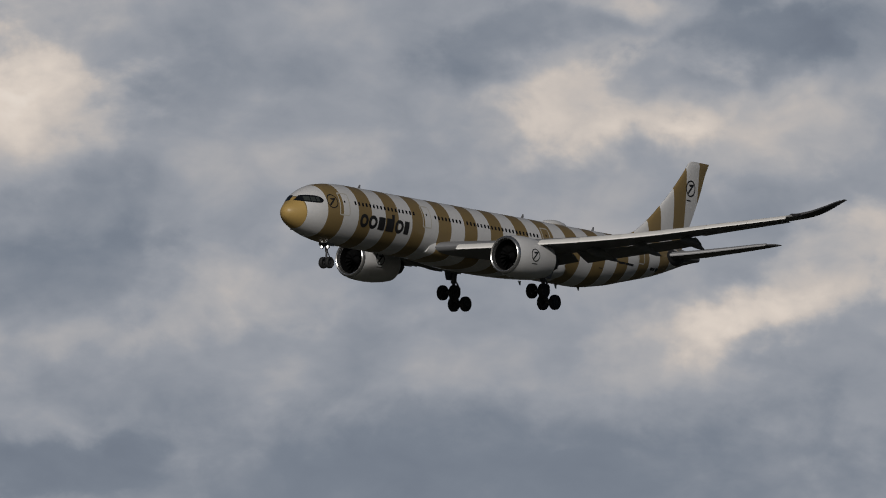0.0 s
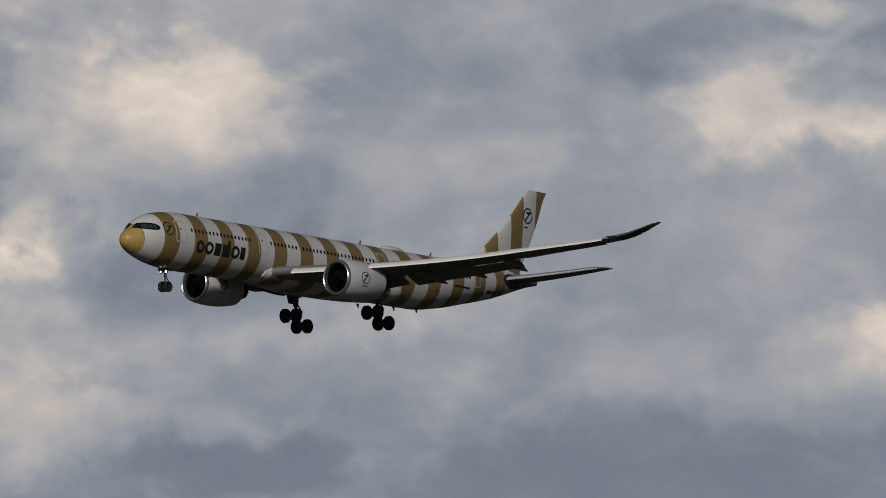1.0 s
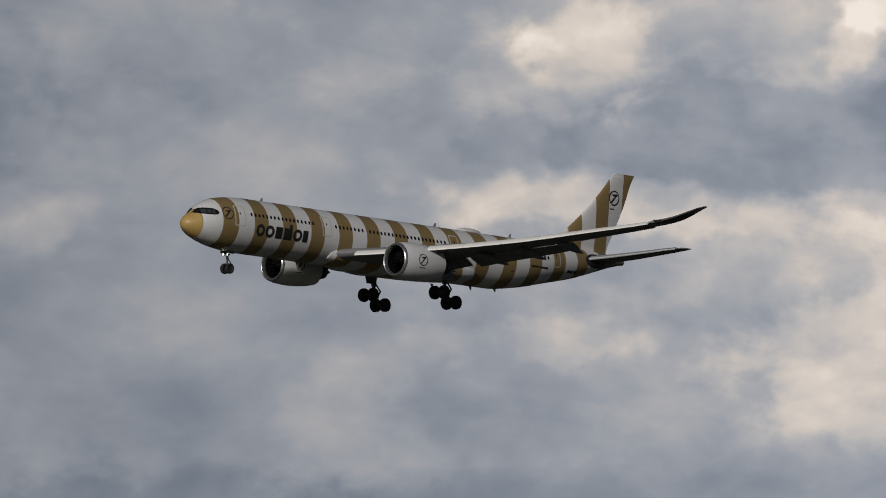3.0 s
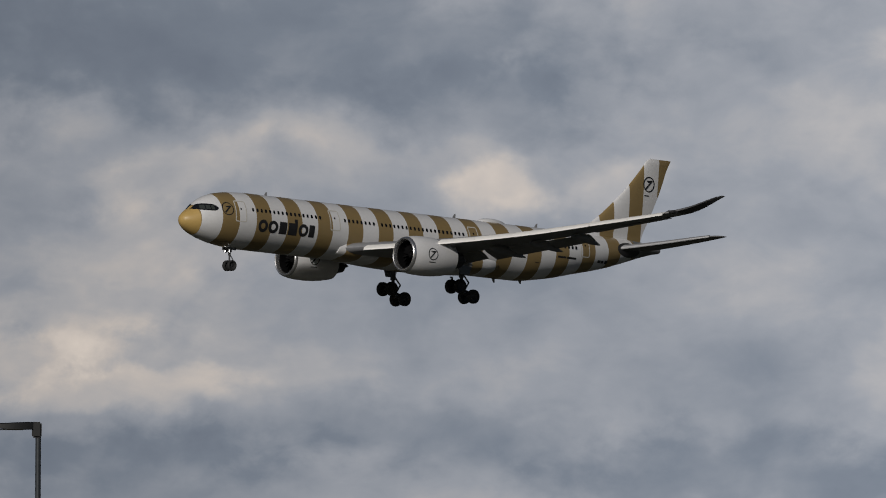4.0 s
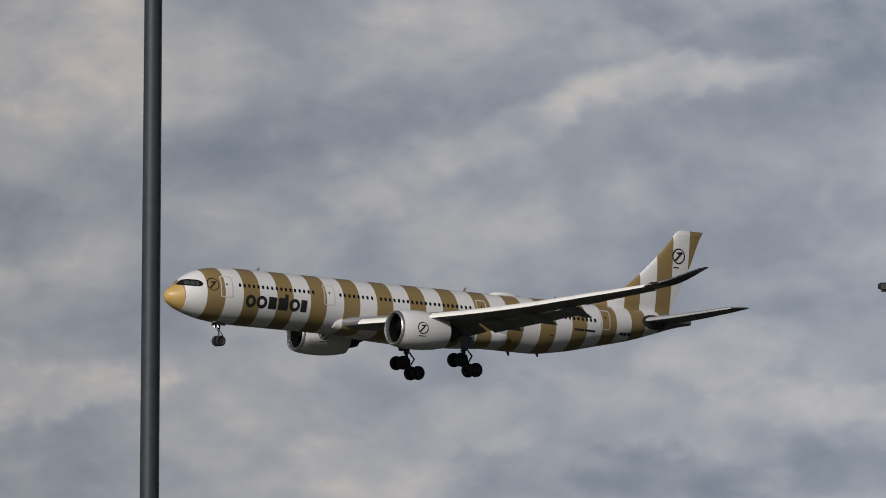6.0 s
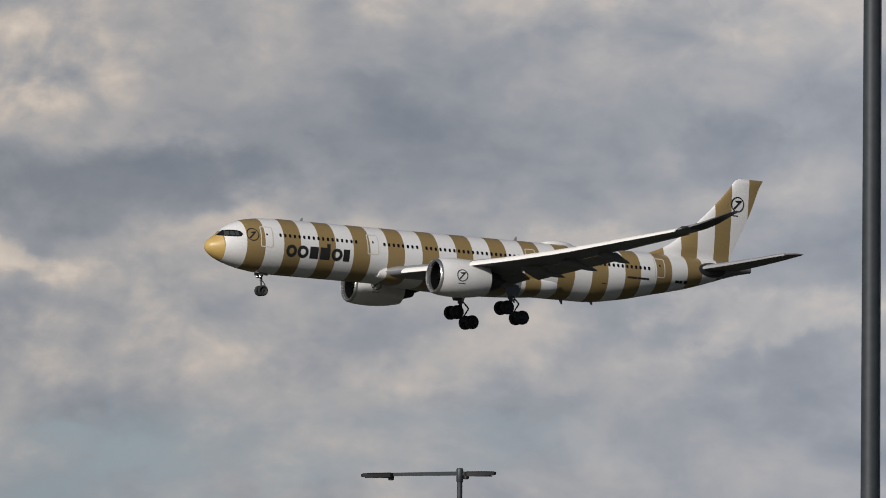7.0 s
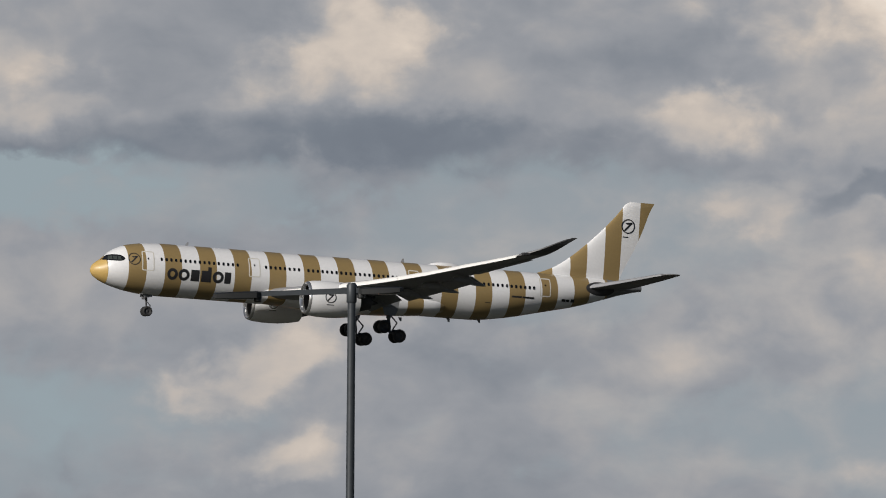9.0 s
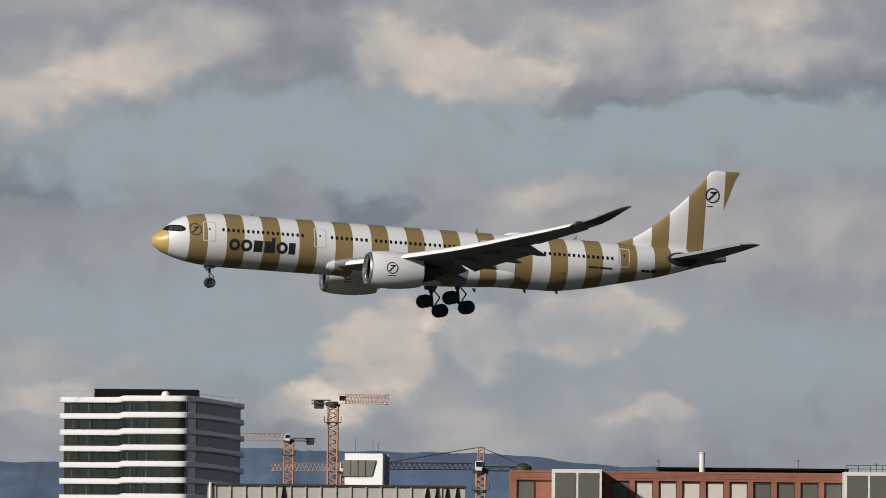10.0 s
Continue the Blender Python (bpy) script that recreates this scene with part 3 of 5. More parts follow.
def airfoil(le, chord, thick, twist=0.0, n=14):
    """A closed section in the xz plane at le = (x, y, z)."""
    pts = []
    for k in range(2 * n):
        up = k < n
        u = (1 - math.cos(math.pi * (k if up else 2 * n - k) / n)) / 2
        t = 5 * thick * (0.2969 * math.sqrt(u) - 0.126 * u - 0.3516 * u * u + 0.2843 * u ** 3 - 0.1036 * u ** 4)
        z = t * (1.05 if up else -0.95) + 0.02 * math.sin(math.pi * u)
        x, z = u * chord, z * chord
        ca, sa2 = math.cos(twist), math.sin(twist)
        pts.append((le[0] + x * ca + z * sa2, le[1], le[2] - x * sa2 + z * ca))
    return pts


# half-span y, leading edge x, chord, z, thickness ratio
WING = ((2.2, 19.0, 10.8, -1.72, 0.13), (4.0, 20.1, 9.9, -1.55, 0.13), (7.0, 22.2, 8.4, -1.22, 0.12), (10.0, 24.3, 7.2, -0.82, 0.11),
        (14.0, 27.1, 6.0, -0.27, 0.10), (19.0, 30.5, 4.9, 0.55, 0.09), (24.0, 33.9, 3.8, 1.55, 0.085), (28.0, 36.5, 2.95, 2.32, 0.08),
        (30.0, 37.8, 2.5, 2.76, 0.08), (30.9, 38.9, 2.0, 3.18, 0.08), (31.5, 40.0, 1.55, 3.70, 0.08), (31.95, 41.2, 1.05, 4.27, 0.08), (32.2, 42.2, 0.65, 4.68, 0.08))


def wing_at(y):
    return smooth_table(np.array([y]), WING)[0]


def wing(side):
    ys = np.concatenate([np.linspace(2.2, 29.5, 24), np.linspace(29.8, 32.2, 14)])
    bm = bmesh.new()
    rings = []
    for y in ys:
        x, c, z, t = wing_at(y)
        rings.append(airfoil((x, side * y, z), c, t, radians(2.5 - 4.5 * y / 32)))
    loft(bm, rings)
    for f in bm.faces:
        f.material_index = int(abs(f.calc_center_median().y) > 29.75)
    w = part("wing", bm, (WING_GREY, TIP_DARK), plane, "light grey swept wing with upturned tip")

    # slats drooped ahead of the leading edge, in spans
    for y0, y1 in ((4.4, 8.2), (10.6, 13.62), (13.65, 16.82), (16.85, 20.02), (20.05, 23.22), (23.25, 26.42), (26.45, 29.4)):
        bm = bmesh.new()
        rings = []
        for i in range(5):
            y = y0 + (y1 - y0) * i / 4
            x, c, z, t = wing_at(y)
            d = 0.115 * min(c, 5.0) + 0.24
            prof = [(-0.50, -0.50), (-0.50, -0.36), (-0.34, -0.10), (0.0, 0.14), (0.5, 0.22), (0.5, 0.12), (0.1, 0.0), (-0.22, -0.26), (-0.40, -0.52)]
            rings.append([(x + px * d * 1.1, side * y, z + pz * d * 1.0 + 0.04) for px, pz in prof])
        loft(bm, rings)
        part("slat", bm, SLAT_PALE, w, "pale leading-edge slat")

    # flaps let down behind the trailing edge
    for y0, y1, depth in ((3.4, 9.6, 0.25), (10.2, 20.3, 0.27)):
        bm = bmesh.new()
        rings = []
        for i in range(7):
            y = y0 + (y1 - y0) * i / 6
            x, c, z, t = wing_at(y)
            ch = depth * c * (0.85 if y0 < 5 else 1.0)
            rings.append(airfoil((x + c * 0.885, side * y, z - 0.03 * c - 0.03), ch, 0.13, radians(27)))
        loft(bm, rings)
        part("flap", bm, FLAP_GREY, w, "lowered grey trailing-edge flap")
    bm = bmesh.new()
    rings = []
    for i in range(5):
        y = 20.8 + 7.4 * i / 4
        x, c, z, t = wing_at(y)
        rings.append(airfoil((x + c * 0.80, side * y, z - 0.004 * c), 0.215 * c, 0.07, radians(2)))
    loft(bm, rings)
    part("aileron", bm, WING_GREY, w)

    # canoe-shaped flap track fairings
    for y, ln in ((6.9, 5.6), (12.4, 5.0), (16.2, 4.4), (20.0, 3.8)):
        x, c, z, t = wing_at(y)
        bm = bmesh.new()
        x0 = x + 0.52 * c
        rings = []
        for i in range(13):
            u = i / 12
            r = 0.36 * max(0.03, math.sin(math.pi * u ** 0.75)) ** 0.7
            xx = x0 + ln * u
            drop = -0.085 * c * 0.5 - 0.30 - 0.95 * max(0, u - 0.45)
            rings.append([(xx, side * y + r * 0.75 * math.cos(2 * math.pi * k / 12), z + drop + r * 1.25 * math.sin(2 * math.pi * k / 12)) for k in range(12)])
        loft(bm, rings)
        part("flap_track_fairing", bm, FLAP_GREY, w, "grey canoe-shaped fairing")

    bm = bmesh.new()
    rings = []
    for y in np.linspace(29.5, 32.1, 12):
        x, c, z, t = wing_at(y)
        d = 0.06 * c + 0.06
        rings.append([(x + px * d, side * y, z + pz * d) for px, pz in ((-0.1, -0.35), (-0.16, 0.0), (0.0, 0.4), (0.9, 0.9), (0.7, 0.3), (0.2, -0.2))])
    loft(bm, rings)
    part("leading_edge", bm, TIP_DARK, w, "dark leading edge of the upturned tip")

    # dark block with the wing-tip light
    bm = bmesh.new()
    x, c, z, t = wing_at(30.0)
    box(bm, (x - 0.2, side * 30.0 - 0.45, z - 0.12), (x + 0.5, side * 30.0 + 0.45, z + 0.15), 0.06)
    part("wing_tip_light", bm, DARK_GREY, w, "dark housing of the wing-tip light")
    return w


for side in (-1, 1):
    wing(side)


def engine(side):
    y, z, x0 = side * 9.25, -2.32, 21.0
    eng = new("engine")
    eng.parent, eng["aero"] = plane, 1
    eng["label"] = "white turbofan with a polished intake lip"
    bm = bmesh.new()
    turned(bm, [(0.30, 1.77), (0.8, 1.87), (1.6, 1.94), (2.6, 1.96), (3.6, 1.92), (4.8, 1.78), (5.85, 1.57), (5.9, 1.5), (4.8, 1.5), (3.5, 1.5)], "X", 48, (x0, y, z))
    cowl = part("cowling", bm, WHITE_PAINT, eng)
    bm = bmesh.new()
    turned(bm, [(0.30, 1.775), (0.16, 1.73), (0.05, 1.66), (0.0, 1.58), (0.05, 1.50), (0.2, 1.44), (0.45, 1.41)], "X", 48, (x0, y, z))
    part("intake_lip", bm, BARE_METAL, eng, "bright polished metal lip")
    bm = bmesh.new()
    turned(bm, [(0.45, 1.41), (0.9, 1.40), (1.6, 1.44), (1.62, 0.02)], "X", 48, (x0, y, z))
    part("intake_duct", bm, INTAKE, eng, "dark intake lining")
    bm = bmesh.new()
    for k in range(20):
        a = 2 * math.pi * k / 20
        rad, tan = Vector((0, math.cos(a), math.sin(a))), Vector((0, -math.sin(a), math.cos(a)))
        quad = []
        for r, tw, dx in ((0.4, 0.06, 0.28), (0.9, 0.13, 0.2), (1.4, 0.2, 0.12)):
            c = Vector((x0 + 1.3, y, z)) + rad * r
            quad.append((c - tan * tw - Vector((dx, 0, 0)), c + tan * tw + Vector((dx, 0, 0))))
        vs = [[bm.verts.new(p) for p in q] for q in quad]
        for p, q in zip(vs, vs[1:]):
            bm.faces.new((p[0], p[1], q[1], q[0]))
    part("fan_blades", bm, INTAKE, eng, "dark fan blades")
    bm = bmesh.new()
    turned(bm, [(0.75, 0.01), (0.85, 0.16), (1.05, 0.3), (1.35, 0.42)], "X", 24, (x0, y, z))
    part("spinner", bm, INTAKE, eng)
    bm = bmesh.new()
    turned(bm, [(5.0, 1.2), (6.2, 1.05), (7.4, 0.72), (7.45, 0.6), (6.6, 0.6)], "X", 32, (x0, y, z))
    part("core_nozzle", bm, DARK_GREY, eng, "dark metal exhaust nozzle")
    bm = bmesh.new()
    turned(bm, [(6.4, 0.5), (7.4, 0.42), (8.3, 0.05)], "X", 24, (x0, y, z))
    part("exhaust_plug", bm, DARK_GREY, eng)
    # pylon up to the wing
    bm = bmesh.new()
    rings = []
    for zz, xa, xb, w in ((z + 1.55, x0 + 1.9, x0 + 8.6, 0.24), (z + 1.9, x0 + 2.6, x0 + 8.9, 0.26), (-0.75, x0 + 4.2, x0 + 9.0, 0.24)):
        ring = []
        for k in range(16):
            a = 2 * math.pi * k / 16
            ring.append(((xa + xb) / 2 + (xb - xa) / 2 * math.cos(a), y + w * math.sin(a), zz))
        rings.append(ring)
    loft(bm, rings)
    part("pylon", bm, WHITE_PAINT, eng)
    # ring mark with a slanting bar on each flank of the cowling
    for s in (-1, 1):
        bm = bmesh.new()
        cx, cz = x0 + 2.3, 0.15
        def on(px, pz):
            r = 1.972
            a = pz / r
            return (px, y + s * r * math.cos(a), z + r * math.sin(a))
        n = 28
        ring = [[bm.verts.new(on(cx + r * math.cos(2 * math.pi * k / n), cz + r * math.sin(2 * math.pi * k / n))) for k in range(n)] for r in (0.62, 0.53)]
        for k in range(n):
            bm.faces.new((ring[0][k], ring[0][(k + 1) % n], ring[1][(k + 1) % n], ring[1][k]))
        for q in (((-0.4, -0.36), (-0.26, -0.42), (0.42, 0.3), (0.3, 0.36)), ((-0.3, 0.28), (0.36, 0.34), (0.34, 0.2), (-0.1, 0.14))):
            quad_on(bm, [(cx + a, cz + b) for a, b in q], on, 4)
        quad_on(bm, [(cx + a, cz + b) for a, b in ((-0.4, -0.86), (0.4, -0.86), (0.4, -0.78), (-0.4, -0.78))], on, 3)
        part("round_mark", bm, BLACK, cowl, "dark ring mark with a slanting shape")
    return eng


for side in (-1, 1):
    engine(side)


def fin():
    bm = bmesh.new()
    # height z, leading edge x, trailing edge x
    table = ((2.3, 49.4, 60.15), (2.75, 50.5, 60.25), (3.5, 52.4, 60.5), (4.7, 54.25, 61.1), (6.2, 56.05, 61.8), (8.15, 58.1, 62.62), (10.5, 60.15, 63.45), (11.0, 60.5, 63.72), (11.27, 61.0, 63.85))
    rings = []
    for z in np.concatenate([np.arange(2.3, 10.9, 0.3), [10.95, 11.12, 11.22, 11.27]]):
        le, te = smooth_table(np.array([z]), table)[0]
        c = te - le
        th = 0.1 if z < 11.1 else 0.05
        sec = airfoil((le, 0, 0), c, th * (0.75 if z < 3.2 else 1))
        sec = [(p[0], (p[2] - 0.02 * c * math.sin(math.pi * min(1, max(0, (p[0] - le) / c)))), z) for p in sec]
        rings.append(sec)
    loft(bm, rings)
    f = part("fin", bm, PAINT, plane, "tall striped tail fin")
    for s in (-1, 1):
        bm = bmesh.new()
        cx, cz, n = 60.85, 8.6, 30
        def on(px, pz):
            le, te = smooth_table(np.array([pz]), table)[0]
            u = (px - le) / (te - le)
            t = 0.5 * (0.2969 * math.sqrt(u) - 0.126 * u - 0.3516 * u * u + 0.2843 * u ** 3 - 0.1036 * u ** 4)
            return (px, s * (t * 1.05 * (te - le) + 0.02), pz)
        ring = [[bm.verts.new(on(cx + r * math.cos(2 * math.pi * k / n), cz + r * math.sin(2 * math.pi * k / n))) for k in range(n)] for r in (0.80, 0.68)]
        for k in range(n):
            bm.faces.new((ring[0][k], ring[0][(k + 1) % n], ring[1][(k + 1) % n], ring[1][k]))
        for q in (((-0.52, -0.46), (-0.34, -0.54), (0.52, 0.38), (0.38, 0.46)), ((-0.4, 0.36), (0.46, 0.44), (0.44, 0.24), (-0.14, 0.18))):
            quad_on(bm, [(cx + a, cz + b) for a, b in q], on, 4)
        quad_on(bm, [(cx - 0.3 + a, cz - 1.18 + b) for a, b in ((-0.3, -0.05), (0.4, -0.05), (0.4, 0.05), (-0.3, 0.05))], on, 2)
        part("round_mark", bm, BLACK, f, "dark ring mark with a slanting shape")


fin()


def tailplane(side):
    bm = bmesh.new()
    table = ((0.6, 55.6, 5.6, 1.48), (2.0, 56.6, 5.0, 1.68), (6.0, 59.4, 3.5, 2.42), (8.6, 61.25, 2.45, 2.95), (9.3, 61.9, 1.75, 3.08), (9.6, 62.6, 0.9, 3.13))
    rings = []
    for y in np.concatenate([np.linspace(0.6, 8.6, 12), [8.9, 9.1, 9.3, 9.45, 9.6]]):
        le, c, z = smooth_table(np.array([y]), table)[0]
        rings.append(airfoil((le, side * y, z), c, 0.1, radians(-3)))
    loft(bm, rings)
    tp = part("tailplane", bm, TAIL_GREY, plane, "light grey tailplane")
    bm = bmesh.new()
    rings = []
    for y in np.linspace(1.6, 9.0, 9):
        le, c, z = smooth_table(np.array([y]), table)[0]
        d = 0.05 * c + 0.1
        rings.append([(le + px * d, side * y, z + pz * d) for px, pz in ((-0.1, -0.35), (-0.16, 0.0), (0.0, 0.4), (0.9, 0.95), (0.7, 0.3), (0.2, -0.2))])
    loft(bm, rings)
    part("leading_edge", bm, WING_GREY, tp, "grey metal leading edge")
    # worn dark plate where the tailplane swivels
    bm = bmesh.new()
    oval = []
    for r in (0.05, 0.35, 0.65, 0.85, 1.0):
        oval.append([skin(57.6 + 1.75 * r * math.cos(2 * math.pi * k / 28), 1.5 + 0.74 * r * math.sin(2 * math.pi * k / 28), side, 0.05 if r < 1 else 0.02)[0] for k in range(28)])
    loft(bm, oval, True, False)
    part("swivel_plate", bm, DARK_GREY, plane, "worn grey plate at the tailplane root")


for side in (-1, 1):
    tailplane(side)


def tail_cone():
    bm = bmesh.new()
    rings = []
    for x, (top, bottom, w) in ((x, smooth_table(np.array([x]), BODY)[0]) for x in (58.6, 59.4, 60.4, 61.4, 62.2, 62.78)):
        c, h = (top + bottom) / 2, (top - bottom) / 2
        rings.append([(x, (w + 0.012) * math.sin(2 * math.pi * k / 28), c + (h + 0.012) * math.cos(2 * math.pi * k / 28)) for k in range(28)])
    loft(bm, rings)
    part("tail_cone", bm, FLAP_GREY, plane, "bare grey tail cone")


tail_cone()


def cabin():
    shared = None
    for side in (-1, 1):
        runs = ((7.06, 15.6), (18.8, 34.4), (37.8, 49.9))
        for a, b in runs:
            x = a
            while x <= b + 0.01:
                if not 22.75 < x < 23.35:
                    p, nrm = skin(x, 1.0, side, 0.010)
                    if shared is None:
                        bm = bmesh.new()
                        bm.faces.new([bm.verts.new((px, pz, 0)) for px, pz in rounded(-0.13, -0.19, 0.13, 0.19, 0.1, 3)])
                        shared = bpy.data.meshes.new("cabin_window")
                        bm.to_mesh(shared)
                        bm.free()
                        shared.materials.append(GLASS_DARK)
                    ob = new("cabin_window", shared)
                    ob.parent = body
                    xa = Vector((1, 0, 0))
                    up = nrm.cross(xa)
                    up = up if up.z > 0 else -up
                    m = Matrix((xa, up, xa.cross(up))).transposed().to_4x4()
                    m.translation = p - MID
                    ob.matrix_local = m
                x += 0.533


cabin()


def cabin_door(x0, z0, x1, z1, side, mat, label, name="cabin_door"):
    bm = bmesh.new()
    skin_strip(bm, rounded(x0, z0, x1, z1, 0.14), 0.11, side, 0.014)
    door = part(name, bm, mat, body, label)
    bm = bmesh.new()
    cx, cz = (x0 + x1) / 2, z0 + 0.62 * (z1 - z0)
    skin_patch(bm, rounded(cx - 0.08, cz - 0.1, cx + 0.08, cz + 0.1, 0.05, 2), side, 0.016)
    part("door_window", bm, GLASS_DARK, door)


LINE_LIGHT = material("pale_outline_paint", (0.62, 0.60, 0.55), 0.45, 0, 4, 0.1)
for side in (-1, 1):
    cabin_door(4.98, -0.27, 6.2, 1.72, side, LINE_LIGHT, "cabin door outlined in a pale line")
    cabin_door(16.9, -0.1, 18.1, 1.85, side, LINE_LIGHT, "cabin door outlined in a pale line")
    cabin_door(35.1, 0.1, 36.2, 1.85, side, LINE_LIGHT, "emergency exit outlined in a pale line", "emergency_exit")
    cabin_door(50.3, 0.2, 51.5, 2.1, side, LINE_LIGHT, "rear cabin door outlined in a pale line")


def lettering():
    """The big dark wordmark as plain rings and blocks of its size."""
    for side in (-1, 1):
        flip = (lambda x: x) if side < 0 else (lambda x: 22.57 - x)
        z0, z1 = -1.06, 0.12
        for x0, x1, kind in ((7.72, 8.88, "ring"), (8.98, 10.2, "ring"), (10.38, 11.32, "block"), (11.54, 12.64, "tall"), (12.82, 14.04, "ring"), (14.16, 14.86, "block")):
            bm = bmesh.new()
            xa, xb = sorted((flip(x0), flip(x1)))
            if kind == "ring":
                cx, cz, n = (xa + xb) / 2, (z0 + z1) / 2, 24
                path = [(cx + (xb - xa - 0.3) / 2 * math.cos(2 * math.pi * k / n), cz + (z1 - z0 - 0.26) / 2 * math.sin(2 * math.pi * k / n)) for k in range(n)]
                skin_strip(bm, path, 0.32, side, 0.014)
            elif kind == "tall":
                skin_quad(bm, ((xa, z0), (xb, z0), (xb, z1), (xa, z1)), side, 0.016)
                skin_quad(bm, ((xb - 0.38, z1), (xb, z1), (xb, 0.52), (xb - 0.38, 0.52)), side, 0.016)
            else:
                skin_quad(bm, ((xa, z0), (xb, z0), (xb, z1), (xa, z1)), side)
            part("wordmark_shape", bm, BLACK, body, "black wordmark shape")
        # small dark lines of lettering near the tail, and the little flag
        for x0, x1, z, h in ((46.9, 48.1, -0.1, 0.2), (48.2, 49.6, -0.1, 0.2), (53.0, 53.5, -0.05, 0.26), (53.55, 53.95, -0.05, 0.26), (54.15, 54.6, -0.02, 0.32), (43.9, 44.5, -0.95, 0.06)):
            bm = bmesh.new()
            skin_patch(bm, rounded(x0, z - h / 2, x1, z + h / 2, 0.03, 1), side, 0.013)
            part("lettering_bar", bm, BLACK, body)
        # ring mark behind the cockpit
        bm = bmesh.new()
        n, cx, cz = 26, 4.12, 0.86
        skin_strip(bm, [(cx + 0.6 * math.cos(2 * math.pi * k / n), cz + 0.6 * math.sin(2 * math.pi * k / n)) for k in range(n)], 0.09, side, 0.015)
        skin_quad(bm, ((cx - 0.4, cz - 0.34), (cx - 0.25, cz - 0.42), (cx + 0.4, cz + 0.28), (cx + 0.28, cz + 0.34)), side, 0.017)
        skin_quad(bm, ((cx - 0.28, cz + 0.24), (cx + 0.34, cz + 0.32), (cx + 0.32, cz + 0.18), (cx - 0.1, cz + 0.12)), side, 0.018)
        part("round_mark", bm, BLACK, body, "dark ring mark with a slanting shape")


lettering()


def cockpit_glass():
    """Black mask round the windscreen, and its panes."""
    for side in (-1, 1):
        bm = bmesh.new()
        grid = []
        n = 14
        for i in range(n + 1):
            u = i / n
            x = 0.95 + 2.19 * u
            c, h, w = body_at(x)
            hi, lo = smooth_table(np.array([x]), ((0.9, 0.66, 0.60), (1.5, 1.12, 0.56), (2.0, 1.22, 0.54), (2.6, 1.20, 0.54), (2.95, 1.08, 0.60), (3.15, 0.88, 0.80)))[0]
            col = []
            for j in range(6):
                z = lo + (hi - lo) * j / 5
                z = min(z, c + h * 0.985)
                col.append(bm.verts.new(skin(x, z, side, 0.02)[0]))
            grid.append(col)
        for a, b in zip(grid, grid[1:]):
            for j in range(5):
                if (a[j].co - a[j + 1].co).length > 1e-4 or (b[j].co - b[j + 1].co).length > 1e-4:
                    bm.faces.new((a[j], b[j], b[j + 1], a[j + 1]))
        ws = part("windscreen", bm, GLASS_DARK, body, "black-masked cockpit windscreen")
        for xa, xb, xc, xd in ((1.5, 1.92, 1.95, 1.62), (2.0, 2.38, 2.38, 2.02), (2.46, 2.78, 2.72, 2.46)):
            bm = bmesh.new()
            skin_quad(bm, ((xa, 0.66), (xb, 0.66), (xc, 1.06), (xd, 1.04)), side, 0.028)
            part("pane", bm, PANE_SHEEN, ws, "greenish cockpit pane")


cockpit_glass()


# ---- wheels and struts ----
def wheel(name, x, y, z, r, w, parent):
    bm = bmesh.new()
    turned(bm, [(-w * 0.30, r * 0.55), (-w * 0.5, r * 0.72), (-w * 0.47, r * 0.9), (-w * 0.32, r * 0.985), (0, r), (w * 0.32, r * 0.985), (w * 0.47, r * 0.9), (w * 0.5, r * 0.72), (w * 0.30, r * 0.55)], "Y", 30, (x, y, z))
    ty = part("tyre", bm, RUBBER, parent, "black rubber tyre")
    bm = bmesh.new()
    turned(bm, [(-w * 0.34, 0.02), (-w * 0.30, r * 0.2), (-w * 0.2, r * 0.35), (-w * 0.30, r * 0.56), (w * 0.30, r * 0.56), (w * 0.2, r * 0.35), (w * 0.30, r * 0.2), (w * 0.34, 0.02)], "Y", 24, (x, y, z))
    part("rim", bm, DARK_GREY, ty, "dark wheel rim")


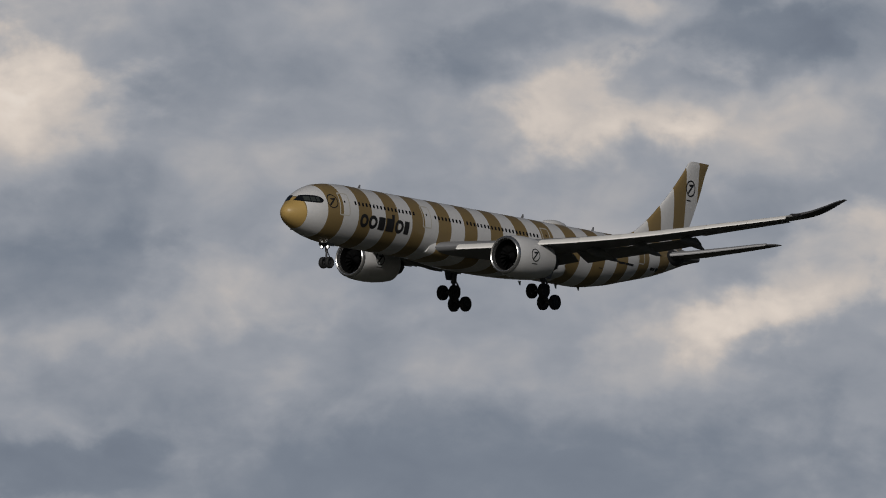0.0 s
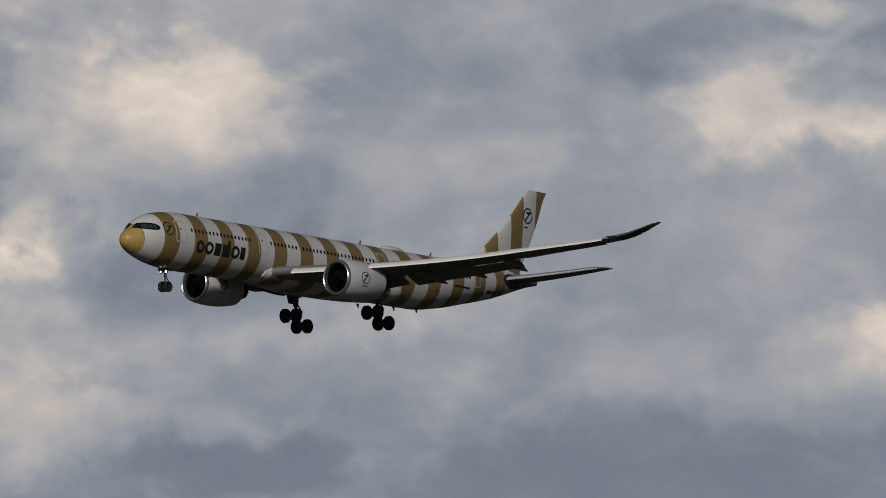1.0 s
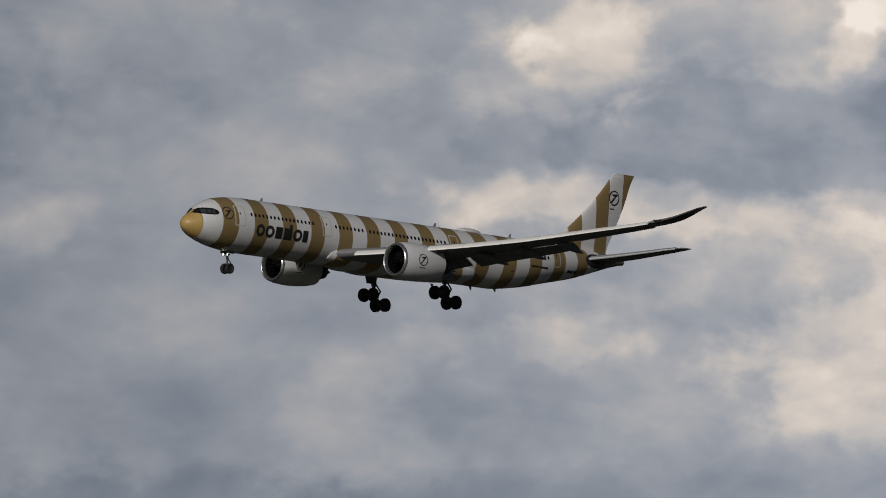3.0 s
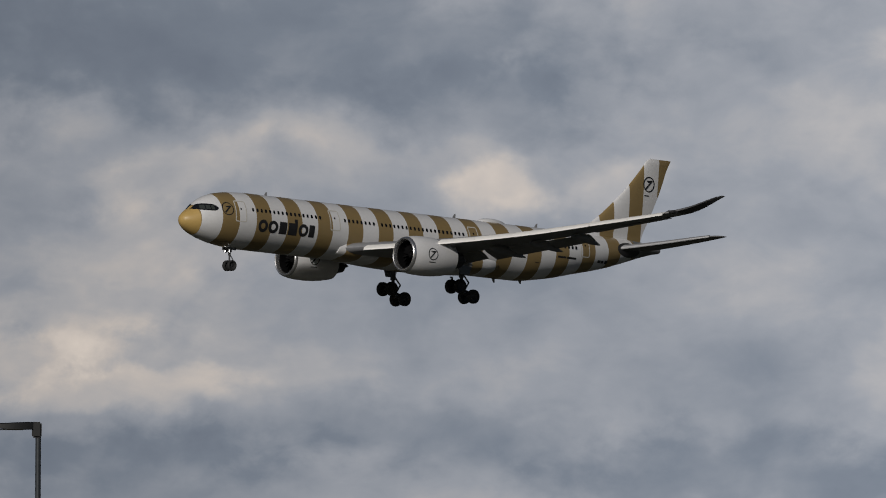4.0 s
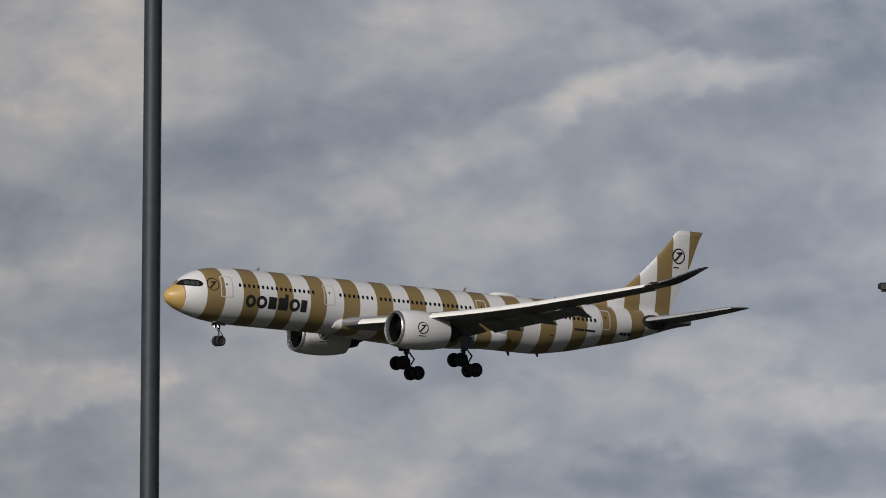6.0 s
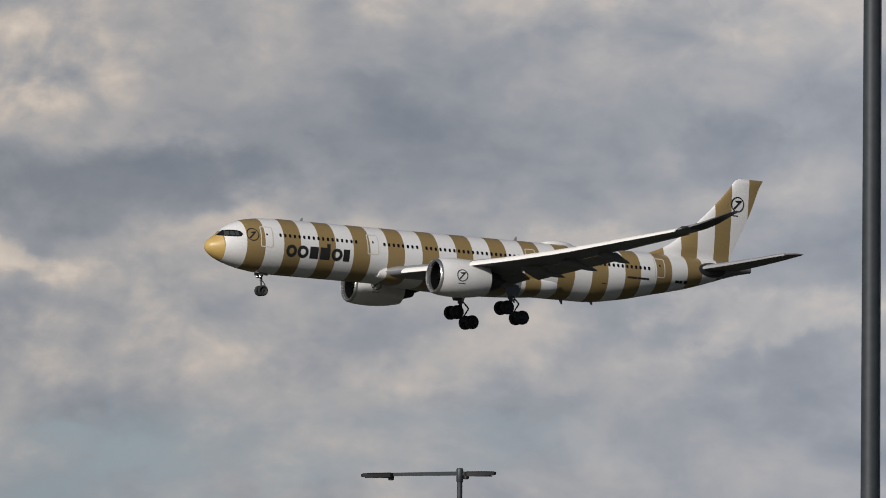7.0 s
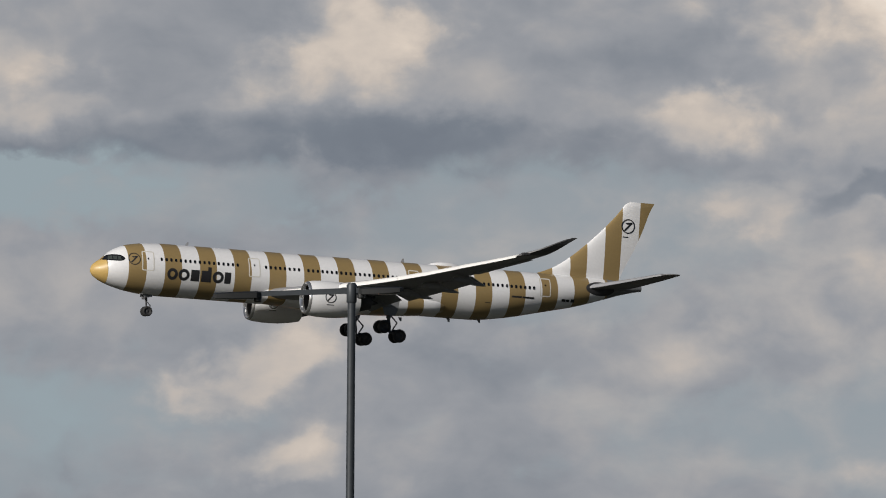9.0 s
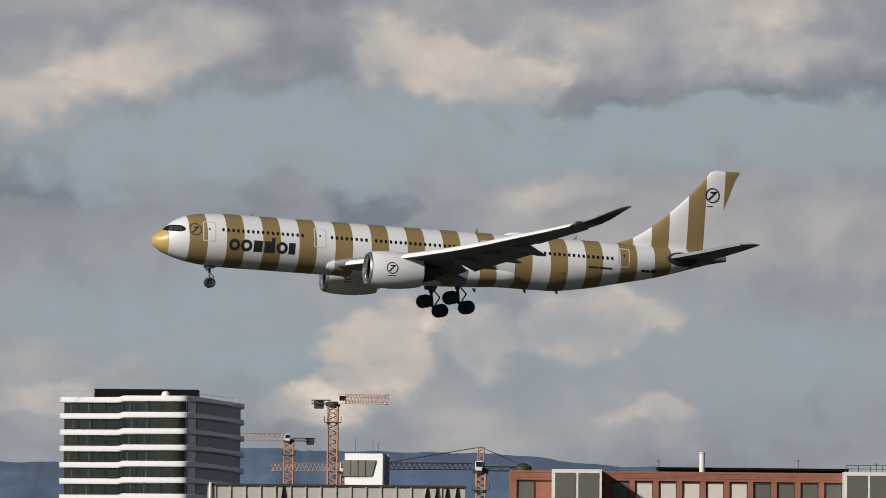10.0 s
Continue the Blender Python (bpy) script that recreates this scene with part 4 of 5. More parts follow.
def main_gear(side):
    g = new("main_landing_gear")
    g.parent, g["aero"] = plane, 1
    g["label"] = "main landing gear leg with a tilted four-wheel bogie"
    cx, cy, cz = 32.2, side * 5.34, -5.0
    tilt = radians(27)
    f = Vector((-math.cos(tilt), 0, math.sin(tilt)))
    bm = bmesh.new()
    rod(bm, (32.0, side * 5.34, -1.4), (32.0, side * 5.34, -3.6), 0.30, 0.27, 14)
    rod(bm, (32.0, side * 5.34, -3.5), (cx, cy, cz), 0.17, 0.17, 12)
    part("leg", bm, GEAR_METAL, g, "grey shock strut")
    bm = bmesh.new()
    rod(bm, (32.0, side * 5.2, -2.7), (31.6, side * 3.0, -1.9), 0.13)
    rod(bm, (32.0, side * 5.3, -2.6), (29.9, side * 5.0, -1.6), 0.11)
    part("side_stay", bm, GEAR_METAL, g)
    bm = bmesh.new()
    rod(bm, (32.25, cy, -3.3), (33.0, cy, -4.05), 0.08)
    rod(bm, (33.0, cy, -4.05), (32.5, cy, -4.85), 0.08)
    part("torque_link", bm, GEAR_METAL, g)
    bm = bmesh.new()
    c = Vector((cx, cy, cz))
    rod(bm, c + f * 1.15, c - f * 1.15, 0.16, 0.16, 10)
    for k in (1, -1):
        rod(bm, c + f * k * 0.99 + Vector((0, -0.7, 0)), c + f * k * 0.99 + Vector((0, 0.7, 0)), 0.1)
    part("bogie_beam", bm, GEAR_METAL, g)
    for k in (1, -1):
        for w in (-0.7, 0.7):
            p = c + f * k * 0.99
            wheel("wheel", p.x, p.y + w, p.z, 0.72, 0.50, g)
    # leg door on the outboard side
    bm = bmesh.new()
    rings = []
    for z, xa, xb in ((-1.5, 30.9, 33.0), (-2.5, 31.1, 32.9), (-3.3, 31.4, 32.6)):
        rings.append([(xa, cy + side * 0.42, z), (xb, cy + side * 0.42, z), (xb, cy + side * 0.48, z), (xa, cy + side * 0.48, z)])
    loft(bm, rings)
    part("gear_door", bm, FLAP_GREY, g)


for side in (-1, 1):
    main_gear(side)


def nose_gear():
    g = new("nose_landing_gear")
    g.parent, g["aero"] = plane, 1
    g["label"] = "nose landing gear with two wheels and lit landing lights"
    bm = bmesh.new()
    rod(bm, (6.35, 0, -2.3), (6.45, 0, -3.5), 0.15, 0.14, 12)
    rod(bm, (6.45, 0, -3.4), (6.52, 0, -4.5), 0.09, 0.09, 12)
    rod(bm, (6.52, -0.42, -4.5), (6.52, 0.42, -4.5), 0.07)
    part("leg", bm, GEAR_METAL, g, "grey shock strut")
    bm = bmesh.new()
    rod(bm, (6.4, 0, -3.2), (5.4, 0, -2.3), 0.07)
    rod(bm, (6.6, 0, -3.5), (6.95, 0, -3.9), 0.05)
    rod(bm, (6.95, 0, -3.9), (6.6, 0, -4.3), 0.05)
    part("drag_stay", bm, GEAR_METAL, g)
    for w in (-0.36, 0.36):
        wheel("wheel", 6.52, w, -4.5, 0.54, 0.38, g)
    for w in (-0.34, 0.34):
        bm = bmesh.new()
        turned(bm, [(0.05, 0.13), (-0.07, 0.15), (-0.07, 0.165), (0.12, 0.16), (0.24, 0.1), (0.28, 0.02)], "X", 16, (6.15, w, -3.08))
        lamp = part("landing_light", bm, GEAR_METAL, g)
        bm = bmesh.new()
        turned(bm, [(0.03, 0.01), (0.035, 0.07), (0.045, 0.135)], "X", 16, (6.15, w, -3.08), True)
        part("lens", bm, LANDING_GLOW, lamp, "lit white lens")
    for s in (-1, 1):
        bm = bmesh.new()
        box(bm, (5.9, s * 0.5 - 0.025, -2.98), (6.9, s * 0.5 + 0.025, -2.45), 0.02)
        part("gear_door", bm, FLAP_GREY, g)


nose_gear()


def roof_fittings():
    bm = bmesh.new()
    rings = []
    for i in range(13):
        u = i / 12
        r = math.sin(math.pi * (0.03 + 0.94 * u)) ** 0.6
        rings.append([(38.2 + 3.6 * u, 0.62 * r * math.cos(2 * math.pi * k / 16), 2.78 + 0.42 * r * max(-0.3, math.sin(2 * math.pi * k / 16))) for k in range(16)])
    loft(bm, rings)
    part("radome_hump", bm, WHITE_PAINT, plane, "white antenna hump on the roof")
    for x, z, h in ((10.4, 2.78, 0.4), (34.9, 2.78, 0.45), (45.8, 2.78, 0.45), (35.0, -3.1, -0.4), (40.5, -2.78, -0.45), (44.0, -2.7, -0.35)):
        bm = bmesh.new()
        loft(bm, [[(x, -0.03, z), (x + 0.4, -0.03, z), (x + 0.4, 0.03, z), (x, 0.03, z)], [(x + 0.25, -0.015, z + h), (x + 0.42, -0.015, z + h), (x + 0.42, 0.015, z + h), (x + 0.25, 0.015, z + h)]])
        part("blade_antenna", bm, WING_GREY, plane)


roof_fittings()


# ---- lamp masts ----
def mast(name, label, bearing, dist, top, radius, arms, lean=0.0, turn=0.0):
    """A tapered pole on a base plate; arms: (reach, head length) to the left (-) or right (+) seen from the eye."""
    lamp = new(name)
    lamp.matrix_world = Matrix.Translation(bearing_point(bearing, dist, 0)) @ pose(0, 0, 0, 0, 0, -bearing + turn)
    tagged(lamp, label, "street lamp", "lamp masts along the road")
    bm = bmesh.new()
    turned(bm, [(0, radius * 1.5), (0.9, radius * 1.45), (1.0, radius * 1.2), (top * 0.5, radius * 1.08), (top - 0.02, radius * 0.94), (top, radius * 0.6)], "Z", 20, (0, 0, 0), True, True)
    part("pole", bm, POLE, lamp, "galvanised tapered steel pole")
    bm = bmesh.new()
    box(bm, (-0.3, -0.3, 0), (0.3, 0.3, 0.05), 0.01)
    part("base_plate", bm, POLE, lamp)
    sl = math.tan(radians(lean))
    for reach, head in arms:
        s = 1 if reach > 0 else -1
        at = lambda u, up=0.0: (u, 0, top - 0.12 + u * sl + up)
        bm = bmesh.new()
        inner, outer = s * radius * 0.8, reach - s * head * 0.92
        rings = []
        for u in (inner, outer):
            h = 0.052 if u == inner else 0.042
            rings.append([(u, y, at(u)[2] + z) for y, z in ((-0.05, -h), (0.05, -h), (0.05, h), (-0.05, h))])
        loft(bm, rings)
        part("arm", bm, POLE, lamp, "slim square arm")
        bm = bmesh.new()
        rings = []
        for u, w, h0, h1 in ((reach - s * head, 0.08, -0.05, 0.04), (reach - s * head * 0.93, 0.14, -0.075, 0.05), (reach - s * head * 0.4, 0.19, -0.07, 0.05), (reach - s * 0.06, 0.18, -0.055, 0.04), (reach, 0.13, -0.04, 0.02)):
            z = at(u)[2]
            rings.append([(u, -w, z + h0), (u, w, z + h0), (u, w, z + h1 * 0.5), (u, w * 0.6, z + h1), (u, -w * 0.6, z + h1), (u, -w, z + h1 * 0.5)])
        loft(bm, rings)
        hd = part("lamp_head", bm, LAMP_BODY, lamp, "flat dark grey lamp head")
        bm = bmesh.new()
        a, b = sorted((reach - s * head * 0.85, reach - s * 0.1))
        za = at((a + b) / 2)[2] - 0.082
        box(bm, (a, -0.12, za), (b, 0.12, za + 0.02), 0.005)
        part("lens_panel", bm, GLASS_DARK, hd)
        bm = bmesh.new()
        u = reach - s * head * 0.95
        turned(bm, [(-0.10, 0.04), (-0.08, 0.075), (0.06, 0.075), (0.09, 0.03)], "Z", 12, at(u, -0.05), True, True)
        part("joint", bm, LAMP_BODY, lamp, "round tilting joint")
    bm = bmesh.new()
    turned(bm, [(top - 0.34, radius * 1.05), (top - 0.32, radius * 1.22), (top - 0.02, radius * 1.22), (top + 0.02, radius * 0.9)], "Z", 18, (0, 0, 0), True, True)
    part("pole_cap", bm, POLE, lamp)
    return lamp


def bent_mast(label, bearing, dist, top, radius):
    """A pole with one short boxy head standing out to one side."""
    lamp = new("street_lamp")
    lamp.matrix_world = Matrix.Translation(bearing_point(bearing, dist, 0)) @ pose(0, 0, 0, 0, 0, -bearing)
    tagged(lamp, label, "street lamp", "lamp masts along the road")
    bm = bmesh.new()
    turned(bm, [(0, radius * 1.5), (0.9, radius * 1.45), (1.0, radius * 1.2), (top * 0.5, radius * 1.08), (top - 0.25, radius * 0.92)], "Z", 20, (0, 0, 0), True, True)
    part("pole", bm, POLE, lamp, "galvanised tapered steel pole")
    bm = bmesh.new()
    box(bm, (-0.3, -0.3, 0), (0.3, 0.3, 0.05), 0.01)
    part("base_plate", bm, POLE, lamp)
    bm = bmesh.new()
    box(bm, (-0.13, -0.10, top - 0.32), (0.07, 0.10, top), 0.03)
    part("elbow", bm, LAMP_BODY, lamp, "dark elbow bracket")
    bm = bmesh.new()
    rings = []
    for u, w, h0, h1 in ((-0.10, 0.1, -0.15, 0.0), (-0.25, 0.17, -0.155, 0.0), (-0.62, 0.2, -0.15, -0.02), (-0.80, 0.18, -0.13, -0.03), (-0.85, 0.12, -0.11, -0.05)):
        rings.append([(u, -w, top + h0), (u, w, top + h0), (u, w, top + h1 - 0.02), (u, w * 0.7, top + h1), (u, -w * 0.7, top + h1), (u, -w, top + h1 - 0.02)])
    loft(bm, rings)
    hd = part("lamp_head", bm, LAMP_BODY, lamp, "flat dark lamp head")
    bm = bmesh.new()
    box(bm, (-0.80, -0.14, top - 0.165), (-0.3, 0.14, top - 0.15), 0.004)
    part("lens_panel", bm, GLASS_DARK, hd)


bent_mast("grey street lamp with one short dark head", 37.584, 188, 10 + 188 * math.tan(radians(1.728)), 0.062)
bent_mast("tall grey street lamp with one short dark head", 35.492, 146, 10 + 146 * math.tan(radians(2.764)), 0.076)
mast("lamp_mast", "very tall thick grey lamp mast", 30.635, 111, 20.5, 0.112, ((-1.6, 0.75), (1.6, 0.75)))
mast("lamp_mast", "far grey lamp mast with two uneven arms", 28.083, 233, 10 + 233 * math.tan(radians(1.092)), 0.072, ((-2.5, 0.8), (0.92, 0.8)), 1.2)
mast("lamp_mast", "grey lamp mast with two uneven slim arms", 24.747, 197, 10 + 197 * math.tan(radians(1.451)), 0.076, ((-2.55, 0.78), (0.9, 0.8)), 1.8)
mast("lamp_mast", "near grey lamp mast with two uneven slim arms", 19.888, 166, 10 + 166 * math.tan(radians(1.922)), 0.076, ((-2.5, 0.85), (0.93, 0.8)), 2.4)


# ---- the far town: places by (u, depth, z), u across and depth along the bearing of 16 degrees ----
TOWN = 15.69
TOWN_TURN = pose(0, 0, 0, 0, 0, -TOWN)


def town(u, depth, z=0.0):
    return Matrix.Translation(TOWN_TURN @ Vector((u, depth * 0.988, z - 0.0016 * depth))) @ TOWN_TURN


def hills():
    bm = bmesh.new()
    outline = ((-900, 30), (-500, 38), (-330, 43), (-197, 47.8), (-170, 47.5), (-120, 52), (-85, 55.0), (-60, 54.0), (-15, 54.0), (27, 53.4), (53, 51.4), (79, 49.0), (105, 47.6), (142, 41), (240, 30), (420, 22), (800, 16))
    us = np.arange(-900, 800, 2.0)
    top = smooth_table(us, outline)[:, 0]
    rows = []
    for k, (dep, part_of) in enumerate(((4150, -0.1), (4200, 0.35), (4250, 0.7), (4300, 1.0), (4400, 0.5))):
        row = []
        for u, h in zip(us, top):
            rough = noise.noise(Vector((u * 0.05, k * 3.0, 0))) * 1.6 + noise.noise(Vector((u * 0.30, k * 5.0, 2))) * 1.1 * max(0.0, noise.noise(Vector((u * 0.03, 7, k))) + 0.35)
            row.append(bm.verts.new((u, dep, max(-2, h * part_of + (rough if k == 3 else rough * 2)))))
        rows.append(row)
    for a, b in zip(rows, rows[1:]):
        for i in range(len(us) - 1):
            bm.faces.new((a[i], a[i + 1], b[i + 1], b[i]))
    # the blue of distance haze is mixed into the base colour
    m = material("haze_tinted_wooded_hill", (0.088, 0.135, 0.222), 1.0, 0, 0.02, 0.3)
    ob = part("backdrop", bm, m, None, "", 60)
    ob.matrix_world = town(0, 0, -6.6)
    tagged(ob, "wooded hills on the horizon, coloured blue for haze", "hills", kind="structure")


hills()

BAND_WHITE = material("white_facade_band", (0.76, 0.75, 0.745), 0.5, 0, 0.3, 0.05)
ROOF_BLACK = material("black_roof_cladding", (0.007, 0.007, 0.008), 0.8, 0, 1, 0.2)
ROOF_BLACK.node_tree.nodes["Principled BSDF"].inputs["Specular IOR Level"].default_value = 0.1
CONCRETE = material("weathered_concrete", (0.45, 0.43, 0.38), 0.85, 0, 0.8, 0.14, 0.2)
BRICK_RED = material("red_brickwork", (0.30, 0.118, 0.076), 0.85, 0, 6, 0.22, 0.4)
FRAME_WHITE = material("white_window_frame", (0.74, 0.73, 0.7), 0.5, 0, 2, 0.06)
PANE_GREY = material("grey_window_blind", (0.13, 0.125, 0.105), 0.35, 0, 1.2, 0.1)
PANE_PALE = material("drawn_white_blind", (0.62, 0.58, 0.52), 0.6, 0, 1.5, 0.06)
CRANE_ORANGE = material("crane_orange_paint", (0.42, 0.225, 0.14), 0.6, 0, 1, 0.2)
CRANE_PALE = material("crane_faded_orange_paint", (0.50, 0.33, 0.25), 0.6, 0, 1, 0.15)
CRANE_DARK = material("crane_dark_steel", (0.05, 0.045, 0.04), 0.6, 0.2, 2, 0.2)


REFLECTION_GREY = material("grey_sky_reflection", (0.33, 0.34, 0.355), 0.6, 0, 2, 0.1)
GLINT_GREEN = material("pale_green_glint", (0.07, 0.1, 0.095), 0.4, 0, 2, 0.5)


def tower_block():
    """An office tower of dark glazed storeys between white wavy bands, with rounded corners."""
    t = new("office_tower")
    t.matrix_world = town(-81.1, 2070)
    tagged(t, "office tower with dark glazing between white wavy storey bands", "building")

    def plan(out=0.0):
        # front with a step at two fifths, rounded corner, then a flank that runs back
        pts = [(0.0, 0.6), (12.6, 0.6), (13.6, -0.2)]
        pts += [(25.2, -0.2)]
        for k in range(1, 6):
            a = radians(-90 + 58 * k / 5)
            pts.append((25.2 + 3.4 * math.cos(a), 3.2 + 3.4 * math.sin(a)))
        pts += [(30.0 + 9.4 * k / 4, 5.6 + 19.0 * k / 4) for k in range(5)]
        pts += [(36, 30), (2, 30), (-0.3, 27), (-0.3, 1.4)]
        pts = [(x, y - 0.45 * min(max(x, 0), 27) + 6) for x, y in pts]
        cx, cy = 17, 12
        return [(x + out * (x - cx) / math.hypot(x - cx, y - cy), y + out * (y - cy) / math.hypot(x - cx, y - cy)) for x, y in pts]

    step, top = 3.62, 42.9
    flank = lambda x, y: max(0.0, min(1.0, (y + 3.2) / 22.0)) if x > 26 else 0.0
    for k in range(11):
        z1 = top - k * step
        bm = bmesh.new()
        rows = []
        for out, dz in ((0.2, -1.27), (0.56, -1.22), (0.64, -1.1), (0.6, -0.5), (0.62, -0.12), (0.5, -0.02), (0.0, 0.0)):
            rows.append([(x, y, z1 + dz * (1 - 0.25 * math.sin(math.pi * flank(x, y))) - 1.35 * flank(x, y) + (0.0 if y > 1 else 0.0) + (-0.35 if x < 13.2 and y < 8 else 0)) for x, y in plan(out)])
        loft(bm, rows)
        part("storey_band", bm, BAND_WHITE, t, "white rounded storey band")
        bm = bmesh.new()
        lo = [(x, y, z1 - step - 1.0 * flank(x, y) - 0.3) for x, y in plan(-0.35)]
        hi = [(x, y, z1 - 1.0 - 1.35 * flank(x, y)) for x, y in plan(-0.35)]
        loft(bm, [lo, hi])
        gl = part("glazing", bm, SEA_GREEN_GLASS, t, "dark green-grey glazing")
        ring = plan(-0.3)
        for i in range(len(ring) - 4):
            (xa, ya), (xb, yb) = ring[i], ring[i + 1]
            length = math.hypot(xb - xa, yb - ya)
            # grey panels along the flank, coloured like sky reflected in its glass
            if xa >= 29.5:
                out = Vector((yb - ya, xa - xb, 0)).normalized() * 0.06
                bm = bmesh.new()
                low = [(x + o * out.x, y + o * out.y, z1 - step - 1.35 * flank(x, y) - 0.2) for x, y, o in ((xa, ya, 0), (xb, yb, 0), (xb, yb, 1), (xa, ya, 1))]
                loft(bm, [low, [(x, y, z + step - 0.85) for x, y, z in low]])
                part("glass_reflection", bm, REFLECTION_GREY, gl, "grey panel coloured as sky reflected in the flank glass")
                continue
            m = max(1, int(length / 3.1))
            for j in range(m):
                x, y = xa + (xb - xa) * j / m, ya + (yb - ya) * j / m
                bm = bmesh.new()
                d = 1.35 * flank(x, y)
                box(bm, (x - 0.03, y - 0.04, z1 - step - d - 0.2), (x + 0.03, y + 0.04, z1 - 1.1 - d))
                part("mullion", bm, ROOF_BLACK, gl)
            # a glint painted as a pale strip, one in each half of the front
            if length > 9:
                for at, w in ((0.42 + 0.03 * math.sin(k * 2.3), 0.7), (0.1 + 0.04 * math.sin(k * 1.7), 0.45)):
                    x, y = xa + (xb - xa) * at, ya + (yb - ya) * at
                    bm = bmesh.new()
                    box(bm, (x, y - 0.05, z1 - step - 0.2), (x + w, y + 0.35, z1 - 1.1))
                    part("glass_reflection", bm, GLINT_GREEN, gl, "pale green strip painted as a glint on the glass")
    bm = bmesh.new()
    rows = [[(x, y, z) for x, y in ((6.8, 6), (29.8, 6), (29.8, 24), (6.8, 24))] for z in (42.5, 44.45)]
    loft(bm, rows)
    part("roof_plant", bm, ROOF_BLACK, t, "black roof plant room")
    bm = bmesh.new()
    turned(bm, [(42.6, 1.0), (43.2, 0.98), (43.8, 0.7), (44.05, 0.2)], "Z", 14, (22.8, 2.2, 0), False, True)
    part("roof_dome", bm, FRAME_WHITE, t)
    bm = bmesh.new()
    for a, b in (((0, 2, 43.6), (7, 5, 43.8)), ((29.8, 8, 43.7), (38, 22, 42.7)), ((0, 2, 42.4), (0, 2, 43.6)), ((38, 22, 41), (38, 22, 42.7)), ((34, 15, 41.5), (34, 15, 43.2))):
        rod(bm, a, b, 0.05, 0.05, 5)
    part("roof_rail", bm, FRAME_WHITE, t)
    bm = bmesh.new()
    loft(bm, [[(x, y, 0) for x, y in plan(-0.4)], [(x, y, 4.0) for x, y in plan(-0.4)]])
    part("ground_storey", bm, SEA_GREEN_GLASS, t)


tower_block()


def lattice(bm, a, b, w, h, bays, r=0.09):
    """Four chords with diagonals from a to b; w across, h upright."""
    a, b = Vector(a), Vector(b)
    z = (b - a).normalized()
    up = Vector((0, 0, 1)) if abs(z.z) < 0.9 else Vector((0, 1, 0))
    x = z.cross(up).normalized()
    y = x.cross(z)
    corners = [x * w / 2 + y * h / 2, -x * w / 2 + y * h / 2, -x * w / 2 - y * h / 2, x * w / 2 - y * h / 2]
    for c in corners:
        rod(bm, a + c, b + c, r, r, 6)
    for i in range(bays):
        p, q = a.lerp(b, i / bays), a.lerp(b, (i + 1) / bays)
        for j in range(4):
            c, d = corners[j], corners[(j + 1) % 4]
            rod(bm, p + (c if i % 2 else d), q + (d if i % 2 else c), r * 0.65, r * 0.65, 4)


def crane(label, u, depth, mast_top, jib, counter, jib_z, jib_h, peak=0.0, mast_w=1.7, tone=CRANE_ORANGE):
    c = new("tower_crane")
    c.matrix_world = town(u, depth)
    tagged(c, label, "crane", "cranes on the building site")
    bm = bmesh.new()
    lattice(bm, (0, 0, 0), (0, 0, jib_z - 0.6), mast_w, mast_w, 44, 0.22)
    part("mast", bm, tone, c, "orange lattice mast")
    s = 1 if jib > 0 else -1
    bm = bmesh.new()
    lattice(bm, (s * 1.2, 0, jib_z + jib_h / 2), (jib, -4, jib_z + jib_h * 0.42), 1.2, jib_h, 34, 0.085)
    part("jib", bm, CRANE_DARK if peak else CRANE_PALE, c, "dark lattice jib held by tie rods" if peak else "pale orange lattice jib")
    bm = bmesh.new()
    lattice(bm, (-s * 0.8, 0, jib_z + 0.2), (counter, 2, jib_z + 0.2), 1.2, 0.7, 4, 0.1)
    part("counter_jib", bm, CRANE_DARK, c)
    bm = bmesh.new()
    k = counter - math.copysign(1.0, counter)
    box(bm, (k - 0.9, 1.0, jib_z - 1.0), (k + 0.9, 2.6, jib_z + 0.5), 0.1)
    part("counterweight", bm, CRANE_DARK, c, "dark counterweight blocks")
    bm = bmesh.new()
    box(bm, (s * 1.0, -1.6, jib_z - 0.2), (s * 1.0 + 1.3, -0.2, jib_z + 1.5), 0.12)
    cab = part("cab", bm, FRAME_WHITE, c, "white driver's cab")
    bm = bmesh.new()
    box(bm, (s * 1.0 + 0.15, -1.66, jib_z + 0.5), (s * 1.0 + 1.15, -1.6, jib_z + 1.35), 0.02)
    part("cab_window", bm, GLASS_DARK, cab)
    bm = bmesh.new()
    turned(bm, [(jib_z - 0.8, 1.1), (jib_z - 0.5, 1.3), (jib_z + 0.1, 1.3), (jib_z + 0.3, 0.9)], "Z", 14, (0, 0, 0), True, True)
    part("slewing_ring", bm, CRANE_DARK, c)
    bm = bmesh.new()
    box(bm, (-1.5, -1.5, jib_z - 3.6), (1.5, 1.5, jib_z - 3.45))
    for x in (-1.5, 1.5):
        for y in (-1.5, 1.5):
            rod(bm, (x, y, jib_z - 3.5), (x, y, jib_z - 2.4), 0.06, 0.06, 5)
    part("platform", bm, CRANE_DARK, c)
    if peak:
        bm = bmesh.new()
        lattice(bm, (0, 0, jib_z), (0, 0, jib_z + peak), 1.0, 1.0, 4, 0.12)
        part("tower_head", bm, tone, c)
        bm = bmesh.new()
        rod(bm, (0, 0, jib_z + peak), (jib * 0.98, -4, jib_z + jib_h), 0.08, 0.08, 5)
        rod(bm, (0, 0, jib_z + peak), (counter, 2, jib_z + 0.5), 0.06, 0.06, 5)
        part("tie_rod", bm, CRANE_DARK, c)


